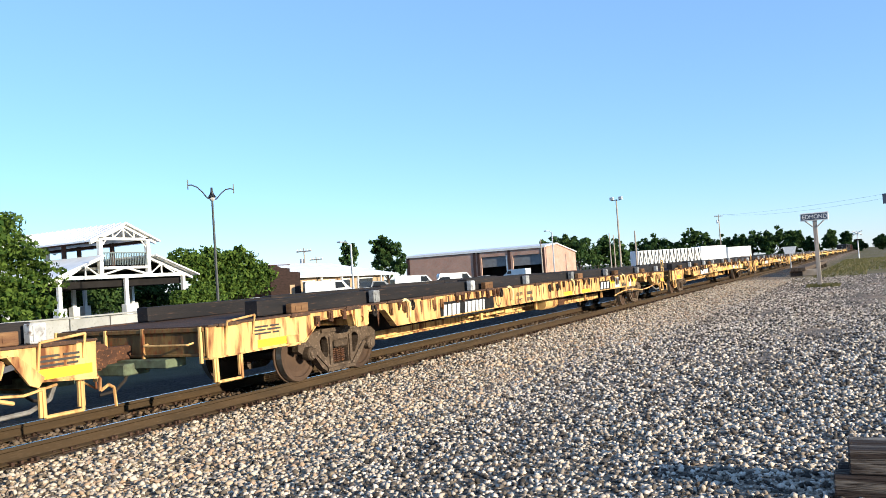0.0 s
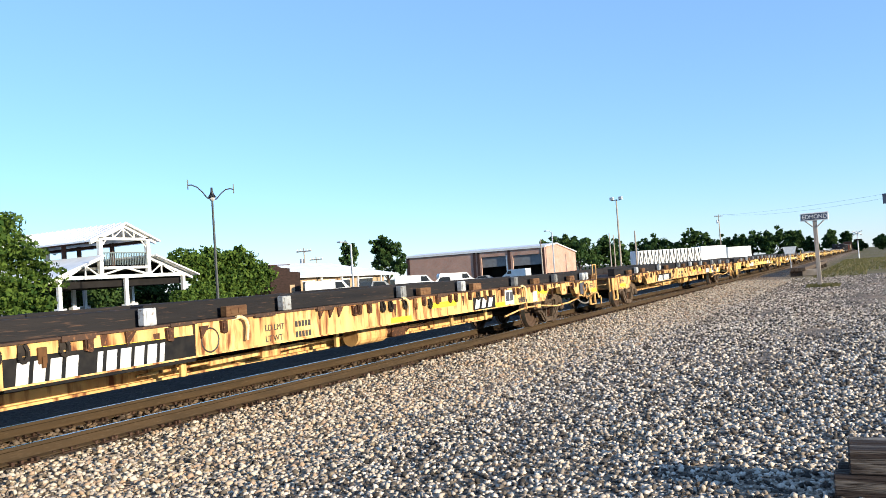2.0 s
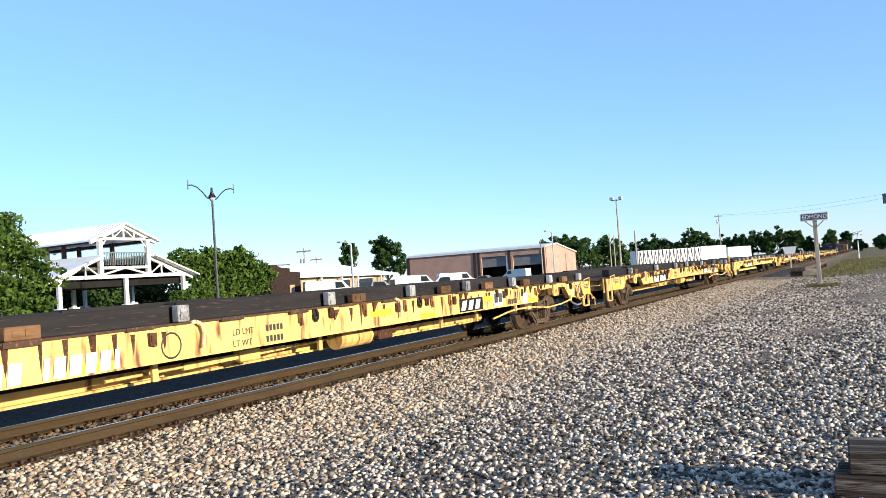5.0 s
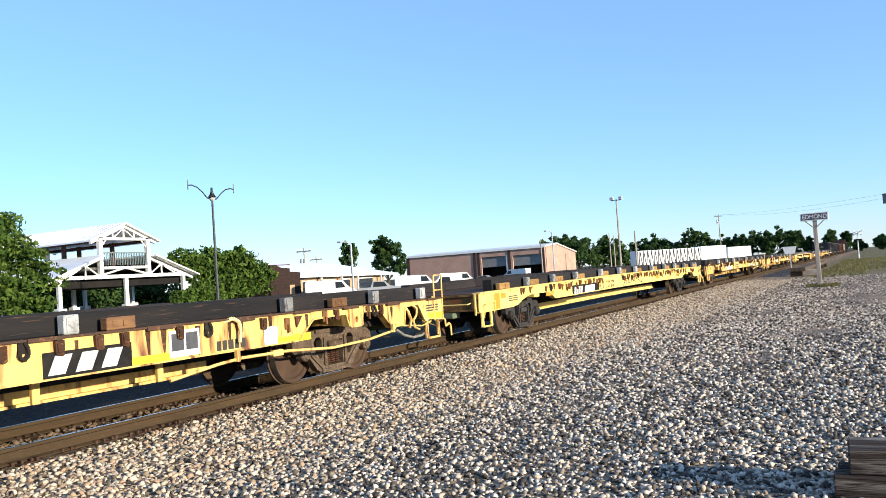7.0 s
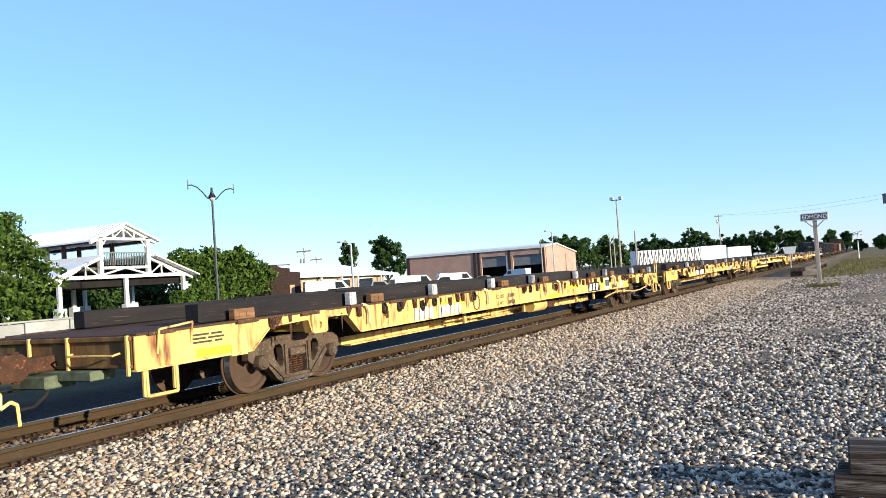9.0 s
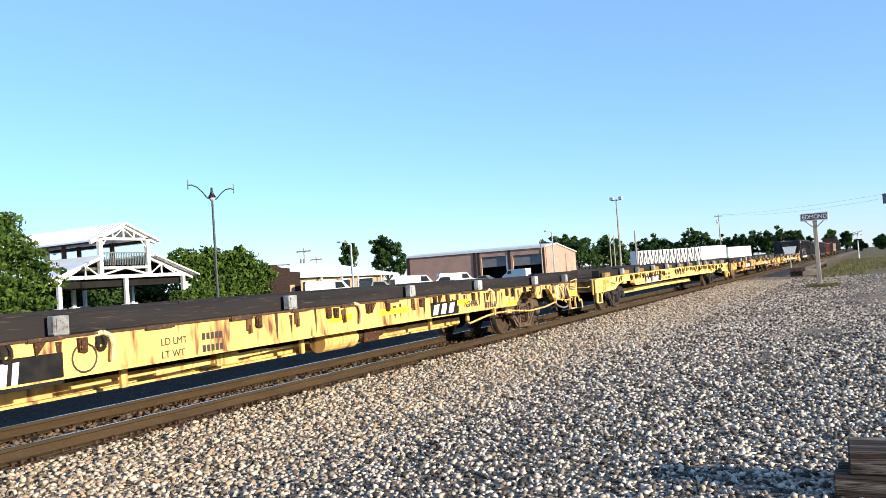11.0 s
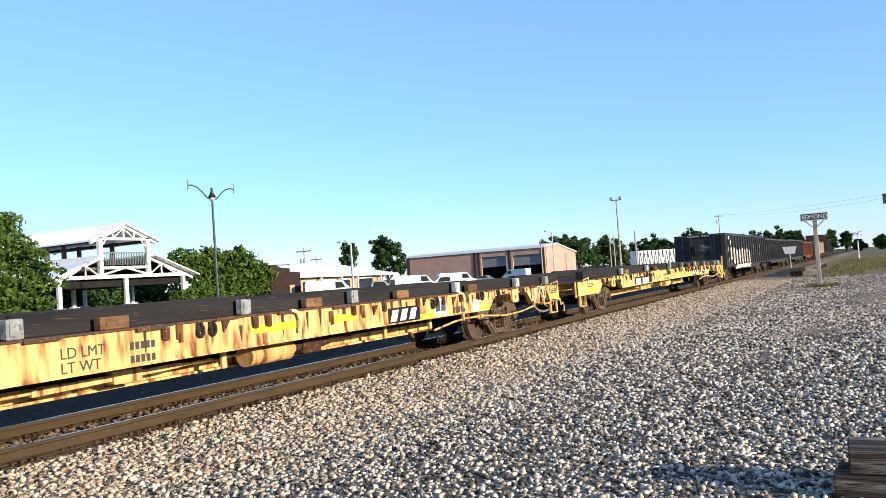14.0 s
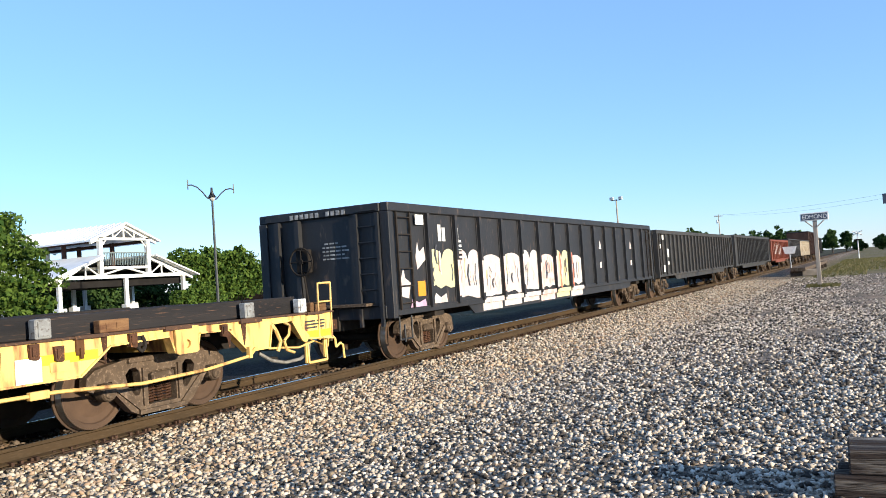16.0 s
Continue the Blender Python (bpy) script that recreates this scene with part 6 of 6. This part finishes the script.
bush(56.5, 44.0, [(-4.6, 0, 4.0, 2.2, 2.0, 1.7), (-2.0, 0, 4.3, 2.3, 2.0, 1.8), (1.6, 0, 4.4, 2.3, 2.0, 1.7), (4.4, 0, 3.0, 2.2, 2.0, 1.6), (0.4, -0.3, 2.2, 5.2, 2.0, 1.9)], 15000, 0.19, "leaf_light", 12, "broad sunlit green bush")
tree(46.5, 52, 4.6, 9, 4500, 0.22, "leaf_dark", 13, trunk=0.08)
tree(38, 53, 4.0, 9, 4500, 0.22, "leaf_dark", 14, trunk=0.08)
tree(54, 53, 4.6, 9, 4500, 0.22, "leaf_dark", 15, trunk=0.08)
tree(42.5, 55, 4.0, 9, 4500, 0.22, "leaf_dark", 18, trunk=0.08)
tree(50, 56, 4.4, 9, 4500, 0.22, "leaf_dark", 19, trunk=0.08)
tree(33.5, 50, 3.8, 8, 4000, 0.22, "leaf_dark", 20, trunk=0.08)
tree(115, 70, 9.4, 4.6, 1800, 0.4, "leaf_dark", 16, "dark green tree behind the low building", 0.3, 1.3)
tree(127, 70, 10.0, 7.5, 3000, 0.4, "leaf_dark", 17, "dark green tree behind the low building", 0.2, 1.4)
for i, (x, y, h, w) in enumerate(((218, 68, 11, 14), (232, 68, 11, 15), (250, 68, 10, 16), (268, 68, 9, 15))):
    tree(x, y, h, w, 2200, 0.6, "leaf_dark", 30 + i, "dark green tree behind the warehouse", 0.15)
for i, (x, y, h, w) in enumerate(((400, 92, 12, 18), (400, 84, 15.5, 14), (400, 76, 12, 14), (400, 68, 18, 15), (400, 60, 14, 13), (400, 53, 12, 13), (400, 46, 12.5, 12), (400, 40, 13, 12), (400, 33, 14.5, 13), (400, 27, 15, 13), (400, 21, 12.5, 11), (402, 15, 8.5, 9),
                                    (400, 6, 10.5, 8), (420, 1, 10, 7), (430, -4, 5.5, 8), (420, -14, 7, 9), (420, -22, 9, 10), (420, -30, 11, 12))):
    tree(x, y, h, w, 2200, 0.75, "leaf_dark", 50 + i, "dark green tree in the distance", 0.1, 1.15)

# beside the line, further along
old = thing("timber_ramp", "old dark timbers stacked beside the line", "timber stack", (66, -4.4, -0.3))
for i in range(4):
    part("timber", boxed(0, 32, -0.55 + 0.26 * i, -0.31 + 0.26 * i, 0.38, 0.66, 0.02), M["tie"], old)
for i in range(6):
    part("bearer", boxed(0.3 + 6 * i, 0.6 + 6 * i, -0.6, 0.55, 0, 0.38), M["tie"], old)
blk = thing("concrete_block", "pale concrete block by the old timbers", "concrete block", (66.5, -5.3, -0.3))
part("block", boxed(-0.4, 0.8, -0.5, 0.6, 0, 0.50, 0.04), M["boulder"], blk)
hood = thing("marker_board", "white trapezoid marker board on a short post", "marker", (80, -2.8, -0.3))
bm = bmesh.new()
v = [bm.verts.new(c) for c in ((-0.03, -0.42, 1.72), (-0.03, 0.42, 1.72), (-0.03, 0.60, 2.38), (-0.03, -0.60, 2.38), (0.03, -0.42, 1.72), (0.03, 0.42, 1.72), (0.03, 0.60, 2.38), (0.03, -0.60, 2.38))]
for f in ((0, 1, 2, 3), (7, 6, 5, 4), (0, 4, 5, 1), (1, 5, 6, 2), (2, 6, 7, 3), (3, 7, 4, 0)):
    bm.faces.new([v[i] for i in f])
part("board", bm, M["sign_white"], hood)
part("post", rod(bmesh.new(), (0.06, 0, 0), (0.06, 0, 2.2), 0.05), M["galv"], hood)
post = thing("yard_post", "timber post with a small dark board", "post", (41.0, -10.32, -0.3))
part("pole", rod(bmesh.new(), (0, 0, 0), (0, 0, 4.25), 0.11, 10), M["pole_wood"], post)
part("board", boxed(-0.15, -0.11, -0.7, 0.28, 3.75, 4.2), M["sign_blue"], post)
wires = thing("power_line", "thin dark overhead wires between poles", "wire")
for a, c, sag in (((250, 31.2, 14.0), (120, -11.6, 8.3), 0.5), ((250, 28.8, 14.0), (120, -12.2, 7.8), 0.9)):
    pts = [Vector(a).lerp(Vector(c), k / 10) - Vector((0, 0, 4 * sag * (k / 10) * (1 - k / 10))) for k in range(13)]
    part("wire", pipe(bmesh.new(), pts, 0.012, 4), M["lamp_iron"], wires)

utility_pole(92, 62, 7.3, "cross", "far timber utility pole with crossarm")
utility_pole(108, 72, 6.6, "cross", "far timber utility pole with crossarm")
utility_pole(118, 36, 6.6, "none", "plain bare timber pole")
rng_b = random.Random(21)
for i in range(9):
    r = thing("boulder", "pale landscaping boulder beside the bushes", "boulder", (42.5 + i * 1.4 + rng_b.uniform(-0.4, 0.4), 33.0 + rng_b.uniform(-0.8, 0.8), -0.36), rng_b.uniform(0, 3), "boulders by the pavilion")
    bm = bmesh.new()
    bmesh.ops.create_icosphere(bm, subdivisions=2, radius=1)
    sx, sy, sz = rng_b.uniform(0.5, 0.9), rng_b.uniform(0.4, 0.7), rng_b.uniform(0.75, 1.0)
    for v_ in bm.verts:
        k = 1 + 0.25 * noise.noise(v_.co * 1.4 + Vector((i * 3.1, 0, 0)))
        v_.co = Vector((v_.co.x * sx * k, v_.co.y * sy * k, min(max(v_.co.z, -0.3), 0.7) * sz * k + 0.3 * sz))
    part("rock", bm, M["boulder"], r)

# the train
wheel_me, tread_me, axle_me = wheel_meshes()
frame_me, spring_me, cap_me, bolster_me = truck_meshes()
VM = {"wheel": wheel_me, "tread": tread_me, "axle": axle_me, "frame": frame_me, "spring": spring_me, "cap": cap_me, "bolster": bolster_me, "coupler": coupler_mesh(), "hose": hose_mesh()}
for key in ("frame", "cap", "bolster"):
    VM[key + "_dark"] = VM[key].copy()
    VM[key + "_dark"].materials[0] = M["truck_dark"]
FLATS = {k: flat_meshes("new" if k == "long" else k, 0.30 if k == "long" else 0.43) for k in ("old", "rusty", "new", "long")}
PITCH_FLAT = 28.35
COUPLING = 11.97
TRAIN = []            # (car, x of its centre at the end of the clip, first wheelset, end of wheelsets)


def joined_up(car_builder, x):
    a = len(WHEELSETS)
    car = car_builder()
    TRAIN.append((car, x, WHEELSETS[a:]))


for i in range(12):
    joined_up(lambda: build_flatcar(i, "new" if i in (2, 5) else "rusty" if i in (1, 8, 9, 10, 11) else "old"), COUPLING - PITCH_FLAT * (i + 0.5) + (0.10 if i == 2 else 0.0))
x = 12.90
OPEN_CARS = [(20.0, 2.92, 15, "gondola", "black gondola car with pale graffiti on its side"), (20.3, 2.78, 22, "hopper_grey", "grey-black ribbed gondola car"), (20.3, 2.85, 22, "hopper_grey", "grey-black ribbed gondola car"),
             (16.5, 2.7, 12, "car_red", "red gondola car with white graffiti")]
for i, (ln_, top, posts, paint, label) in enumerate(OPEN_CARS):
    joined_up(lambda: build_gondola(ln_, top, posts, M[paint], label, i, i < 2), x + ln_ / 2)
    x += ln_ + 1.25
for paint, top, label in (("hopper_grey", 2.9, "dark grey freight car with side posts"), ("car_cream", 2.9, "cream freight car with side posts"), ("car_brown", 4.3, "tall brown freight car with side posts"), ("hopper_grey", 3.6, "grey freight car with side posts")):
    joined_up(lambda: build_boxcar(15.5, top, M[paint], label), x + 7.75)
    x += 16.8

stones("ballast_stones", M["ballast"], "loose tan and grey ballast stones", [(3.5, 14, -4.6, -1.0, 480, 0.028), (14, 30, -4.6, -1.0, 240, 0.034), (30, 60, -4.6, -1.0, 90, 0.038)], 5)
stones("inner_ballast", M["inner"], "dark brown ballast stones between the rails", [(3.5, 14, -0.62, 0.62, 200, 0.033), (14, 40, -0.62, 0.62, 60, 0.04)], 7)
stones("gravel_stones", M["gravel"], "loose grey gravel stones", [(5.0, 12, -10.5, -4.0, 480, 0.024), (12, 24, -10.5, -4.0, 260, 0.028), (24, 33, -12, -4.0, 110, 0.030), (33, 42, -12, -4.0, 50, 0.031), (42, 62, -13, -4.0, 20, 0.034)], 6)
grass_tufts("dry_grass", "patches of dry green grass beside the yard", [(44.8, 47.0, -7.9, -6.3, 700, 0.16), (72, 150, -20, -5.5, 9000, 0.16), (60, 80, -9, -5.6, 700, 0.14)], 9)


# the train's small surges, in metres ahead of a steady pull
SURGE = [(0.0, 0.02), (0.5, 0.30), (1.0, 0.15), (1.5, -0.21), (2.0, 0.16), (2.5, -0.15), (3.0, 0.40), (3.5, -0.02), (4.0, -0.38), (5.0, -0.1), (6.0, -0.3), (6.5, -0.6), (7.0, -0.04), (7.5, -0.33),
         (8.0, 0.20), (8.5, -0.17), (9.0, 0.40), (10.0, 0.3), (11.0, 0.42), (11.5, 0.48), (12.0, 0.08), (12.5, -0.42), (13.0, 0.16), (13.5, -0.10), (14.0, 0.18), (14.5, 0.04), (15.0, -0.23), (15.5, 0.14), (16.0, -0.09)]


def train_x(t):
    """How far the train still has to come at t seconds."""
    s = 16.0 - t
    return 19.482 * s - 0.01771 * s * s + float(np.interp(t, [a for a, _ in SURGE], [b for _, b in SURGE]))


def motions():
    for car, x, wheels in TRAIN:
        walk(car, [(t, pose(x + train_x(t), 0, 0)) for t, _ in SURGE])
        for w, dx in wheels:
            rows = []
            for k in range(481):
                t = k / FPS
                rows.append((t, pose(dx, 0, WHEEL_R) @ Matrix.Rotation(train_x(t) / WHEEL_R, 4, "Y")))
            walk(w, rows)


motions()
